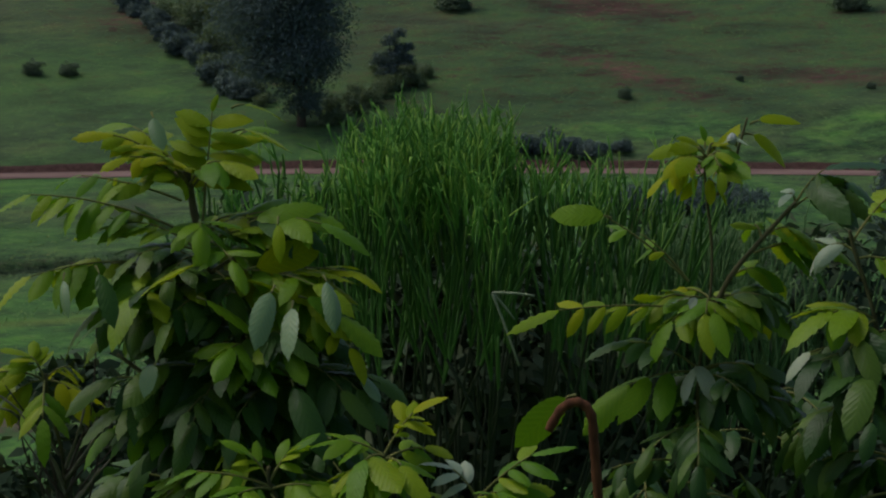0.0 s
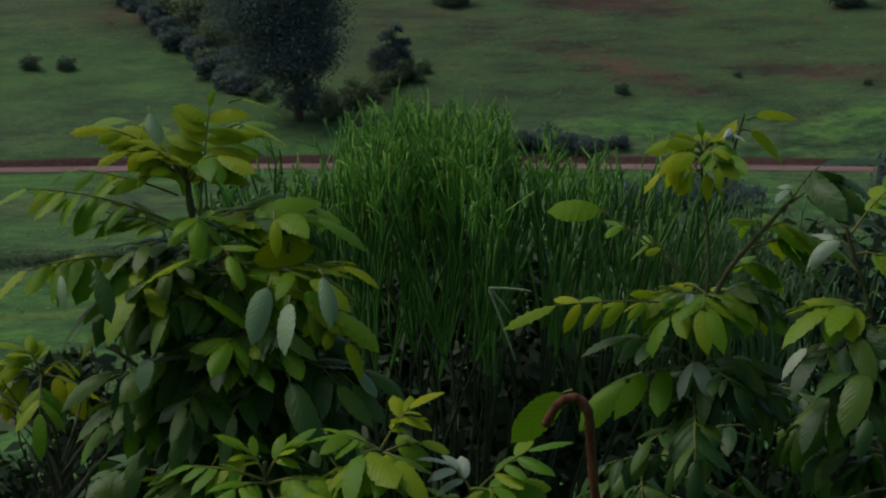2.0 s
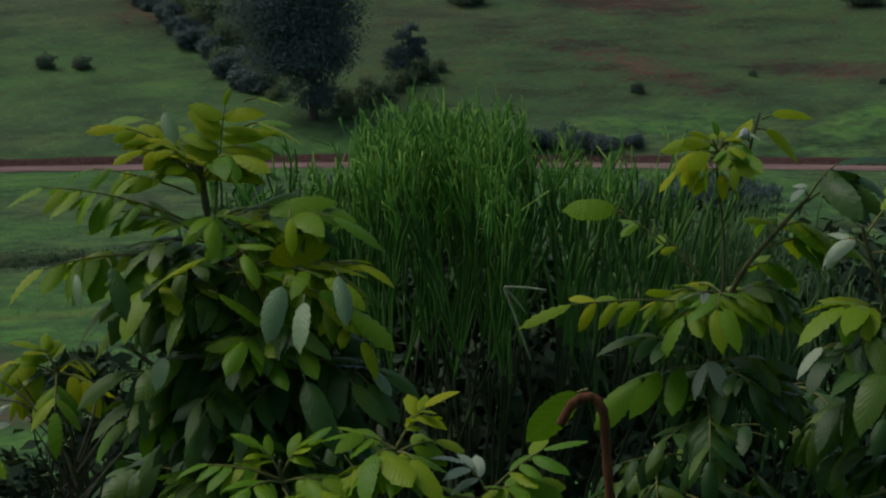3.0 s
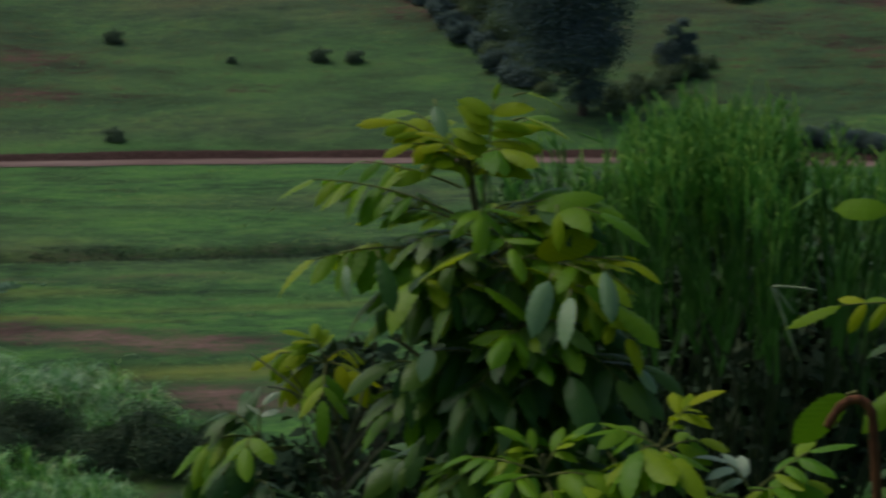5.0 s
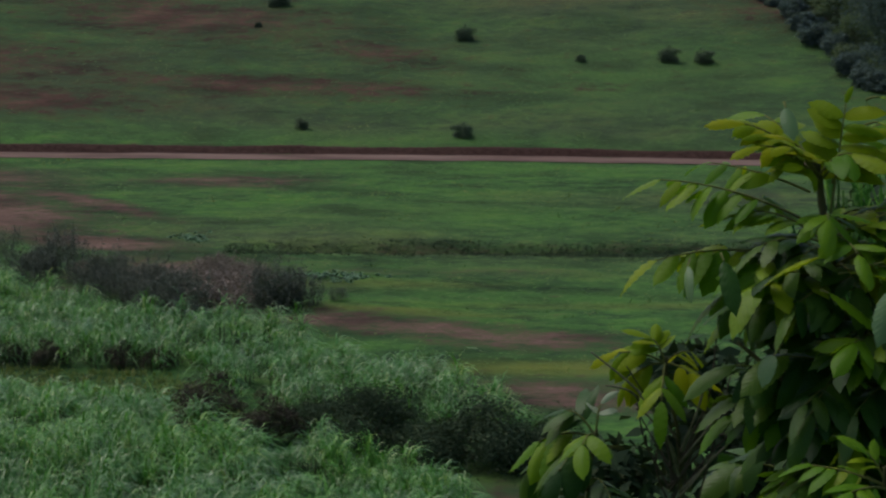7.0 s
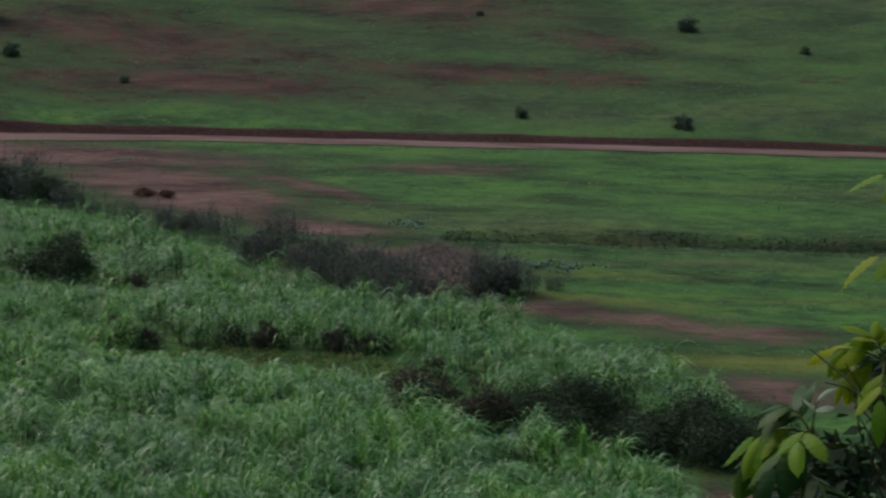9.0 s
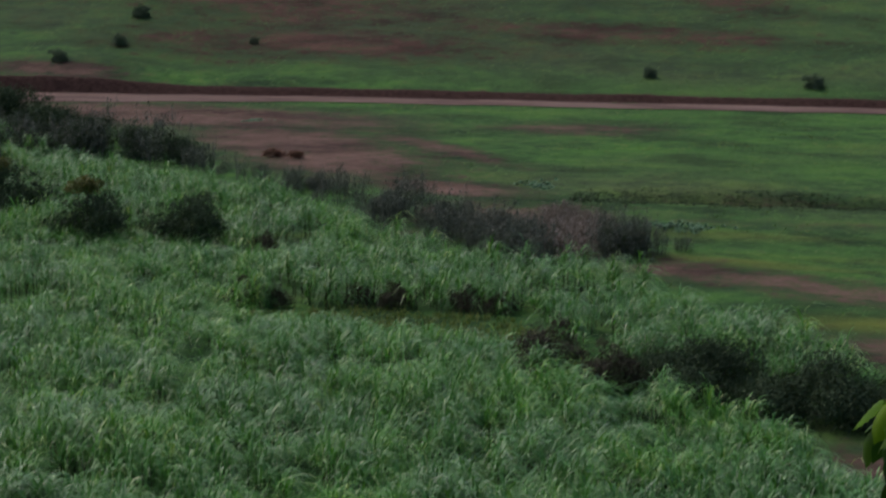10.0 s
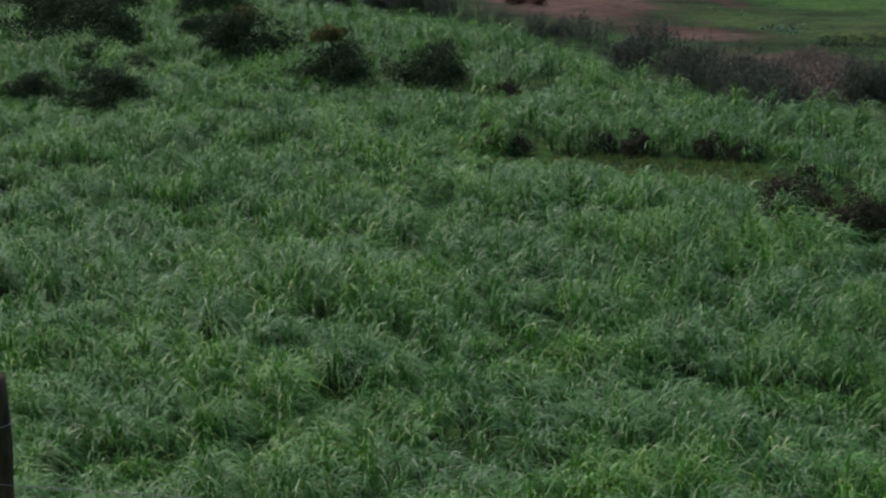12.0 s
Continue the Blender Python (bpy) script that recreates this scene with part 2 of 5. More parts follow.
def land_material():
    m, t, b = shader("grassland_and_red_earth", 0.95, 0.1)
    bare = t.nodes.new("ShaderNodeAttribute")
    bare.attribute_name = "bare"
    lush = t.nodes.new("ShaderNodeAttribute")
    lush.attribute_name = "lush"
    wide, mid, fine = grain(t, 0.055, 5.0, 0.6, (0.6, 1, 1)), grain(t, 0.75, 6.0, 0.70, (0.75, 1, 1)), grain(t, 3.4, 5.0, 0.7, (0.7, 1, 1))
    grass = ramp(t, mid, [(0.34, (0.026, 0.058, 0.025)), (0.50, (0.047, 0.120, 0.032)), (0.66, (0.090, 0.205, 0.044))])
    dull = ramp(t, mid, [(0.32, (0.050, 0.050, 0.034)), (0.52, (0.082, 0.080, 0.050)), (0.68, (0.105, 0.118, 0.060))])
    grass = mix(t, ramp(t, wide, [(0.48, (0, 0, 0)), (0.74, (0.8, 0.8, 0.8))]), grass, dull)
    patchy = grain(t, 0.22, 4.0, 0.62, (0.55, 1, 1))
    bright = ramp(t, fine, [(0.3, (0.050, 0.128, 0.030)), (0.7, (0.080, 0.185, 0.042))])
    grass = mix(t, sums(t, "MULTIPLY", lush.outputs["Fac"], 0.72), grass, bright)
    grass = mix(t, 1.0, grass, ramp(t, patchy, [(0.34, (0.58, 0.54, 0.62)), (0.50, (1, 1, 1)), (0.66, (1.36, 1.36, 1.0))]), "MULTIPLY")
    hill = t.nodes.new("ShaderNodeAttribute")
    hill.attribute_name = "hill"
    grass = mix(t, sums(t, "MULTIPLY", hill.outputs["Fac"], 0.28), grass, (0.070, 0.102, 0.052))
    sere = t.nodes.new("ShaderNodeAttribute")
    sere.attribute_name = "sere"
    grass = mix(t, sere.outputs["Fac"], grass, ramp(t, mid, [(0.35, (0.095, 0.125, 0.026)), (0.65, (0.165, 0.200, 0.040))]))
    earth = ramp(t, sums(t, "ADD", sums(t, "MULTIPLY", mid, 0.6), sums(t, "MULTIPLY", fine, 0.4)),
                 [(0.32, (0.075, 0.050, 0.038)), (0.55, (0.125, 0.085, 0.066)), (0.72, (0.19, 0.130, 0.105))])
    earth = mix(t, hill.outputs["Fac"], earth, mix(t, 1.0, earth, (0.74, 0.66, 0.62), "MULTIPLY"))
    earth = mix(t, 1.0, earth, ramp(t, patchy, [(0.36, (0.55, 0.52, 0.52)), (0.60, (1.22, 1.18, 1.16))]), "MULTIPLY")
    earth = mix(t, 1.0, earth, ramp(t, bare.outputs["Fac"], [(0.55, (0.50, 0.54, 0.54)), (0.98, (1.14, 1.10, 1.10))]), "MULTIPLY")
    edge = sums(t, "ADD", bare.outputs["Fac"], sums(t, "MULTIPLY", sums(t, "SUBTRACT", sums(t, "ADD", sums(t, "MULTIPLY", mid, 0.65), sums(t, "MULTIPLY", fine, 0.35)), 0.5), 4.6))
    mask = ramp(t, edge, [(0.22, (0, 0, 0)), (1.08, (1, 1, 1))])
    col = mix(t, mask, grass, earth)
    cut = t.nodes.new("ShaderNodeAttribute")
    cut.attribute_name = "cut"
    # Dark red cut earth, with the road bank's shadow put into its colour.
    shaded_cut_earth = ramp(t, fine, [(0.3, (0.040, 0.022, 0.018)), (0.7, (0.085, 0.048, 0.038))])
    col = mix(t, ramp(t, sums(t, "ADD", cut.outputs["Fac"], sums(t, "MULTIPLY", sums(t, "SUBTRACT", mid, 0.5), 1.2)), [(0.4, (0, 0, 0)), (0.6, (1, 1, 1))]), col, shaded_cut_earth)
    col = mix(t, ramp(t, fine, [(0.35, (0.35, 0.35, 0.35)), (0.6, (0, 0, 0))]), col, mix(t, 1.0, col, (0.62, 0.62, 0.62), "MULTIPLY"))
    t.links.new(col, b.inputs["Base Color"])
    bump(t, b, sums(t, "ADD", fine, sums(t, "MULTIPLY", mid, 1.5)), 0.55, 0.2)
    return m


LAND = land_material()
ROAD, rt, rb = shader("red_dirt_road", 0.95, 0.1)
tracks = grain(rt, 0.5, 5.0, 0.6, (0.25, 1, 1))
rt.links.new(ramp(rt, tracks, [(0.3, (0.10, 0.064, 0.052)), (0.52, (0.17, 0.115, 0.094)), (0.75, (0.23, 0.162, 0.136))]), rb.inputs["Base Color"])
bump(rt, rb, grain(rt, 4.0, 5.0), 0.6, 0.08)


# ---- mesh helpers ----
def mesh_of(name, verts, faces, material, smooth=False):
    me = bpy.data.meshes.new(name)
    verts = np.asarray(verts, np.float32).reshape(-1, 3)
    faces = np.asarray(faces, np.int32)
    k = faces.shape[1]
    me.vertices.add(len(verts))
    me.vertices.foreach_set("co", verts.ravel())
    me.loops.add(faces.size)
    me.loops.foreach_set("vertex_index", faces.ravel())
    me.polygons.add(len(faces))
    me.polygons.foreach_set("loop_start", np.arange(0, faces.size, k, dtype=np.int32))
    me.polygons.foreach_set("loop_total", np.full(len(faces), k, dtype=np.int32))
    if smooth:
        me.polygons.foreach_set("use_smooth", np.ones(len(faces), dtype=bool))
    me.materials.append(material)
    me.update()
    me.validate()
    return me


def child(name, me, parent, label=""):
    ob = new(name, me)
    ob.parent = parent
    return tagged(ob, label)


def ribbons(base, heading, length, width, rise, droop, steps=4, twist=None, hook=2.2, reach=0.45):
    """Arching blades: base (n,3), heading (angle), rise (start slope 0..1), droop. Returns verts and quads."""
    n = len(base)
    s = np.linspace(0, 1, steps + 1)
    ca, sa = np.cos(heading)[:, None], np.sin(heading)[:, None]
    out = length[:, None] * (s * (1 - rise[:, None]) + reach * droop[:, None] * s ** 2)
    up = length[:, None] * (s * (0.35 + 0.65 * rise[:, None]) - droop[:, None] * s ** hook)
    px, py, pz = base[:, :1] + out * ca, base[:, 1:2] + out * sa, base[:, 2:] + up
    half = 0.5 * width[:, None] * (1.02 - s ** 2) ** 0.8
    tw = heading + np.pi / 2 + (0 if twist is None else twist)
    wx, wy = np.cos(tw)[:, None] * half, np.sin(tw)[:, None] * half
    left = np.stack([px - wx, py - wy, pz], 2)
    right = np.stack([px + wx, py + wy, pz + 0.15 * half], 2)
    verts = np.stack([left, right], 2).reshape(-1, 3)
    first = (np.arange(n) * 2 * (steps + 1))[:, None] + 2 * np.arange(steps)[None]
    faces = np.stack([first, first + 1, first + 3, first + 2], 2).reshape(-1, 4)
    return verts, faces


def tube(points, radii, sides=6):
    """A tapering tube along points. Returns verts and quads, the ends drawn in."""
    p = np.asarray(points, float)
    r = np.asarray(radii, float)
    p = np.vstack([p, p[-1] + (p[-1] - p[-2]) * 0.03])
    r = np.append(r, r[-1] * 0.25)
    d = np.gradient(p, axis=0)
    d /= np.linalg.norm(d, axis=1)[:, None] + 1e-9
    side = np.cross(d[0], (1.0, 0, 0) if abs(d[0][0]) < 0.8 else (0, 1.0, 0))
    a = np.empty_like(d)
    for k in range(len(d)):
        side = side - d[k] * side.dot(d[k])
        side = side / (np.linalg.norm(side) + 1e-9)
        a[k] = side
    b = np.cross(d, a)
    q = np.arange(sides) * 2 * np.pi / sides
    ring = p[:, None] + r[:, None, None] * (np.cos(q)[None, :, None] * a[:, None] + np.sin(q)[None, :, None] * b[:, None])
    n = len(p)
    i = np.arange(n - 1)[:, None] * sides
    j = np.arange(sides)[None]
    k = (j + 1) % sides
    faces = np.stack([i + j, i + k, i + sides + k, i + sides + j], 2).reshape(-1, 4)
    return ring.reshape(-1, 3), faces


def merged(pieces):
    verts, faces, at = [], [], 0
    for v, f in pieces:
        verts.append(v)
        faces.append(np.asarray(f) + at)
        at += len(v)
    return np.vstack(verts), np.vstack(faces)


def bend(p0, p1, lift, n=7):
    """Points from p0 to p1 along an arc whose middle is lifted."""
    s = np.linspace(0, 1, n)[:, None]
    p0, p1 = np.asarray(p0, float), np.asarray(p1, float)
    mid = (p0 + p1) / 2 + np.array([0, 0, lift])
    return (1 - s) ** 2 * p0 + 2 * s * (1 - s) * mid + s ** 2 * p1


# ---- the land: one sheet to the horizon ----
def graded(lo, hi, step, fine_lo, fine_hi, fine_step, far):
    mid = list(np.arange(lo, fine_lo, step)) + list(np.arange(fine_lo, fine_hi, fine_step)) + list(np.arange(fine_hi, hi, step))
    grow, a, b, s = 1.35, [lo], [hi], step
    while a[-1] > -far:
        s *= grow
        a.append(a[-1] - s)
    s = step
    while b[-1] < far:
        s *= grow
        b.append(b[-1] + s)
    return np.array(sorted(set(np.round(a[1:] + mid + b, 3))))


def blob(x, y, cx, cy, rx, ry, turn=0.0):
    c, s = math.cos(radians(turn)), math.sin(radians(turn))
    u, v = (x - cx) * c + (y - cy) * s, -(x - cx) * s + (y - cy) * c
    return np.clip(1.35 - np.sqrt((u / rx) ** 2 + (v / ry) ** 2), 0, 1)


BARE_PATCHES = ((1.05, -41, 134, 19, 7, -50), (1.05, -55, 148.5, 20, 8, -12), (1.0, -28, 120.5, 7, 3, -20), (0.85, -32, 136, 11, 2.0, -47), (0.72, -24.3, 147.2, 8, 5, 0), (0.72, -22.5, 110, 8, 9, 25), (0.6, -17, 104, 4, 4, 0),
                (0.80, -9, 97.2, 11, 3.0, -20), (0.78, -2.0, 94.2, 6, 3.0, -10), (0.80, 0, 83.5, 5, 3.2, -25), (0.95, 0.8, 66.5, 4.5, 2.6, -20), (0.32, -8, 111.5, 14, 1.5, 5))
HILL_PATCHES = ((1.1, -49, 175.5, 16, 5, -4), (0.95, -61, 173, 12, 6, 0), (1.0, -25, 181.6, 18, 3.4, -3), (0.8, -19, 194, 10, 4, -30), (0.9, -38, 205, 20, 8, -15), (0.95, -62, 190, 20, 9, -10),
                (0.62, 62, 180, 13, 3.5, -62), (0.62, 68, 205, 10, 5, -30), (0.8, 22, 208, 9, 12, 20), (0.6, 80, 176, 9, 4, -30), (0.9, -72, 164, 9, 3, 0), (0.7, 2, 183, 4, 1.4, 0))


def bare_at(x, y):
    """How bare the ground is, 0 to 1: patches of red earth in the pasture, the slope and the hill."""
    total = np.zeros_like(x)
    for weight, *patch in BARE_PATCHES + HILL_PATCHES:
        total = np.maximum(total, weight * blob(x, y, *patch))
    return total * (1.12 - 0.45 * ease(163, 168, y)) * (1 + 0.30 * soft_noise(x, y, 4.5, 95))


gx = graded(-85, 100, 0.8, -84, 99, 0.8, 2600)
gy = graded(36, 240, 0.9, 148, 172, 0.33, 2600)
X, Y = np.meshgrid(gx, gy)
Z = ground_z(X, Y)
nx, ny = len(gx), len(gy)
i = (np.arange(ny - 1)[:, None] * nx + np.arange(nx - 1)[None]).ravel()
land = mesh_of("ground", np.stack([X, Y, Z], 2), np.stack([i, i + 1, i + nx + 1, i + nx], 1), LAND, True)
bare = bare_at(X, Y)
s = Y - road_y(X)
bare = np.maximum(bare, np.exp(-((s - 2.5) / 0.55) ** 2) * 1.2)
bare = np.maximum(bare, 0.72 * np.exp(-((Y - ditch_y(X)) / 2.0) ** 2) * ease(-20, -7, X))
bare = bare + (0.10 + 0.16 * ease(0, -35, X)) * ease(168, 180, Y) + 0.32 * ease(20, 40, X) * ease(164, 172, Y) + 0.07 * ease(0.0, 0.5, soft_noise(X, Y, 14, 83))
lush = np.maximum.reduce([0.8 * blob(X, Y, -18, 166.5, 40, 3.2, -2), blob(X, Y, 4, 187, 15, 11), blob(X, Y, -2, 156, 46, 4.5), blob(X, Y, 6, 105.6, 18, 1.9, 6), blob(X, Y, -10.5, 100, 7, 0.9, -10), blob(X, Y, -1.5, 88, 5, 1.8, -12),
                          0.6 * blob(X, Y, 12, 114.5, 26, 2.2, 3), 0.7 * blob(X, Y, -10, 135, 18, 12)])
cut = np.maximum(np.exp(-((s - 2.45) / 0.6) ** 4) * 0.95, 0.55 * blob(X, Y, -50.8, 150.9, 11, 3.5, -8))
sere = np.maximum.reduce([blob(X, Y, 0.5, 88.2, 6.5, 1.5, 2), 0.9 * blob(X, Y, -8.8, 100.6, 6.5, 0.8, -8), 0.55 * blob(X, Y, -9.5, 107.5, 5, 1.3, 4), 0.5 * blob(X, Y, 8, 103.5, 16, 1.0, 4)])
hill = ease(163, 169, Y)
for key, v in (("bare", bare), ("lush", lush), ("cut", cut), ("sere", sere), ("hill", hill)):
    land.attributes.new(key, "FLOAT", "POINT").data.foreach_set("value", np.clip(v, 0, 1.2).astype(np.float32).ravel())
tagged(new("ground", land), "green valley pasture and hillside with bare red earth", "ground", kind="structure")

# the dirt road under the hill
rx = np.arange(-150, 150, 0.8)
edge = 0.45 * soft_noise(rx, rx * 0, 2.6, 71)
wide = 1.75 + 1.5 * ease(-45, -75, rx)
lanes = np.array([-1.0, -0.5, 0.0, 0.5, 1.0])
RX = np.repeat(rx[:, None], 5, 1)
RY = road_y(rx)[:, None] + lanes[None] * wide[:, None] + np.where(np.abs(lanes) == 1, 1, 0)[None] * edge[:, None] - (wide - 1.75)[:, None]
RZ = ground_z(RX, RY) + 0.05 + 0.03 * np.array([0, -1, 1, -1, 0])[None]
i = (np.arange(len(rx) - 1)[:, None] * 5 + np.arange(4)[None]).ravel()
tagged(new("road", mesh_of("road", np.stack([RX, RY, RZ], 2), np.stack([i, i + 5, i + 6, i + 1], 1), ROAD, True)),
       "narrow pinkish dirt road along the foot of the hill", "dirt road", kind="structure")


# ---- grass ----
def stuff(name, pieces, material, label, category):
    v, f = merged(pieces) if isinstance(pieces, list) else pieces
    return tagged(new(name, mesh_of(name, v, f, material)), label, category, kind="stuff")


def reed_cover(x, y):
    """True where tall reeds stand: a front stand and a back one, with a gap of low growth between."""
    back = np.interp(x, [-75, -56, -46, -37, -30, -25, -20.5, -17, -13, -9, -5.5, -3.8, -2], [136, 126, 118.2, 112, 105.8, 100.6, 95.6, 94, 92.4, 89, 85, 81, 78])
    back = back + 1.2 * soft_noise(x, y, 2.2, 21)
    ahead = np.interp(x, [-31, -29, -25, -18, -15.5, -13.5, -9, -5, -2], [70, 85.5, 86.5, 86.2, 83.5, 80.5, 78.5, 76.5, 75]) + 0.7 * soft_noise(x, y, 1.9, 23)
    edge = np.interp(x, [-31, -29, -26, -18, -11, -5.5, -3, 0, 4, 8], [90, 84.6, 83.7, 80.8, 72.8, 69.5, 66, 60, 52, 45]) + 0.8 * soft_noise(x, y, 2.0, 25)
    return (y + 0.2 * np.abs(x) > 33) & (x < 8) & ((y < edge) | ((y > ahead) & (y < back) & (x < -2)) | ((x < -30) & (y < back)))


REED_BUSHES = ((-36.9, 99.8), (-42.0, 99.2), (-50.8, 91.0), (-49.8, 105.5), (-55.8, 91.8))


def reeds():
    """Tussocks of reed: blades rise from each and arch outwards."""
    n = 60000
    x, y = rng.uniform(-74, 14, n), rng.uniform(32, 131, n)
    far = np.hypot(x, y)
    az = np.degrees(np.arctan2(x, y))
    ok = reed_cover(x, y) & (az > -35) & (az < 14) & (rng.random(n) < 0.19 * np.clip(80 / far, 0.75, 1.25))
    x, y, far = x[ok], y[ok], far[ok]
    tall = 1.65 + 0.50 * soft_noise(x, y, 5.0, 31, 2) + 0.85 * soft_noise(x, y, 1.7, 33, 2)
    tall = np.where(soft_noise(x, y, 2.6, 37, 2) < -0.26, tall * 0.42, tall) * rng.uniform(0.64, 1.24, len(x))
    dip = ease(-31, -26, x) * ease(75, 82, y) * (y < 84.2) * ease(-13, -17, x)
    tall = tall * (1 - 0.62 * dip)
    for bx, by in REED_BUSHES + ((-32.0, 98.2), (-29.3, 86.6)):
        tall = tall * (1 - 0.8 * ease(0.1, 0.7, blob(x, y, bx * 0.97, by - 3.2, 2.6, 4.4)))
    face = np.interp(x, [-31, -29, -25, -18, -15.5, -13.5, -9], [70, 85.5, 86.5, 86.2, 83.5, 80.5, 78.5])
    tall = np.where((y > face) & (y < face + 2.6) & (x > -30) & (x < -12), np.maximum(tall, 2.0), tall)
    count = np.where(far < 75, 46, 34)
    k = np.repeat(np.arange(len(x)), count)
    m = len(k)
    q, rad = rng.uniform(0, 2 * np.pi, m), 0.30 * np.sqrt(rng.random(m))
    bx, by = x[k] + rad * np.cos(q), y[k] + rad * np.sin(q)
    front = (y > face - 0.8) & (y < face + 2.2) & (x > -31) & (x < -4)
    lift = np.where(front[k], rng.uniform(0.06, 0.84, m), rng.uniform(0.30, 0.86, m) ** 0.8)
    base = np.stack([bx, by, ground_z(bx, by) + tall[k] * lift * (1 - 0.35 * rad / 0.3)], 1)
    wind = 0.1 + 1.0 * soft_noise(x, y, 4.0, 51, 2) + np.where(soft_noise(x, y, 7.0, 57, 1) > 0.55, np.pi, 0)
    heading = np.where(rng.random(m) < 0.45, wind[k] + rng.normal(0, 0.6, m), q + rng.normal(0, 0.35, m))
    v, f = ribbons(base, heading, rng.uniform(0.65, 1.50, m), rng.uniform(0.024, 0.058, m), np.clip(rng.uniform(0.56, 0.94, m) + 0.22 * soft_noise(x, y, 2.4, 59, 2)[k], 0.3, 0.97), rng.uniform(0.45, 1.25, m), 4, rng.normal(0, 0.4, m), 2.8, 0.62)
    c = np.repeat(np.arange(len(x)), 3)
    cx, cy = x[c] + rng.normal(0, 0.16, len(c)), y[c] + rng.normal(0, 0.16, len(c))
    canes = ribbons(np.stack([cx, cy, ground_z(cx, cy)], 1), rng.uniform(0, 6.28, len(c)), 0.70 * tall[c], np.full(len(c), 0.05), np.full(len(c), 0.97), np.zeros(len(c)), 2)
    return v, f, canes


v, f, canes = reeds()
stuff("tall_reeds", (v, f), REED, "dense tall green reed grass with arching blades", "reeds")
stuff("reed_stalks", canes, REED_STALK, "upright green stalks under the reed blades", "reeds")


def pasture():
    out = []
    n = 52000
    x, y = rng.uniform(-78, 95, n), rng.uniform(80, 215, n)
    az = np.degrees(np.arctan2(x, y))
    s = y - road_y(x)
    k = (az > -27) & (az < 29) & ((s > 3.4) | (s < -1.9 - 3.0 * ease(-45, -75, x))) & ~reed_cover(x, y)
    cover = bare_at(x, y)
    k &= (rng.random(n) > cover * 1.35)
    x, y = x[k], y[k]
    per = 3
    b = np.stack([np.repeat(x, per), np.repeat(y, per), np.repeat(ground_z(x, y), per)], 1)
    b[:, :2] += rng.normal(0, 0.10, (len(b), 2))
    m = len(b)
    return ribbons(b, rng.uniform(0, 6.28, m), rng.uniform(0.08, 0.20, m) * (1 + 1.3 * ease(0.1, 0.6, soft_noise(b[:, 0], b[:, 1], 3.5, 91))), rng.uniform(0.03, 0.06, m), rng.uniform(0.1, 0.6, m), rng.uniform(0.2, 0.5, m), 2)


stuff("pasture_grass", pasture(), FIELD_GRASS, "short green grass tufts on the pasture", "grass")


def gap_growth():
    """Low grass in the gap between the two stands of reed and along their edge."""
    n = 22000
    x, y = rng.uniform(-32, 6, n), rng.uniform(48, 104, n)
    k = ~reed_cover(x, y) & ((y < 60 - 0.9 * x) | (x < -13)) & (y < 88)
    k &= rng.random(n) > np.clip(blob(x, y, 0, 84.5, 5, 2.2, -25) + blob(x, y, -6, 95.5, 9, 2.4, -18), 0, 1) * 1.2
    x, y = x[k], y[k]
    b = np.stack([np.repeat(x, 5), np.repeat(y, 5), np.repeat(ground_z(x, y), 5)], 1)
    b[:, :2] += rng.normal(0, 0.12, (len(b), 2))
    m = len(b)
    return ribbons(b, rng.uniform(0, 6.28, m), rng.uniform(0.25, 0.7, m), rng.uniform(0.02, 0.05, m), rng.uniform(0.5, 0.95, m), rng.uniform(0.2, 0.8, m), 3)


stuff("low_grass", gap_growth(), GAP_GRASS, "low yellow-green grass in the gap between the reeds", "grass")


# Weeds in a dark leaf colour that stands in for the ditch's shadow line.
def ditch_weeds():
    n = 9000
    x = -20 + 65 * rng.random(n) ** 0.85
    y = ditch_y(x) + rng.normal(-0.3, 1.5, n)
    b = np.stack([np.repeat(x, 5), np.repeat(y, 5), np.repeat(ground_z(x, y), 5)], 1)
    b[:, :2] += rng.normal(0, 0.12, (len(b), 2))
    m = len(b)
    tall = np.clip(0.44 + 0.46 * soft_noise(b[:, 0], b[:, 1], 3.2, 61), 0.16, 0.9) * np.exp(-((b[:, 1] - ditch_y(b[:, 0])) / 2.6) ** 2)
    return ribbons(b, rng.uniform(0, 6.28, m), tall * rng.uniform(0.5, 1.15, m), rng.uniform(0.02, 0.05, m), rng.uniform(0.3, 0.95, m), rng.uniform(0.2, 0.7, m), 2)


stuff("ditch_weeds", ditch_weeds(), DARK_SHRUB, "weeds along the ditch, dark in place of its shadow", "weeds")


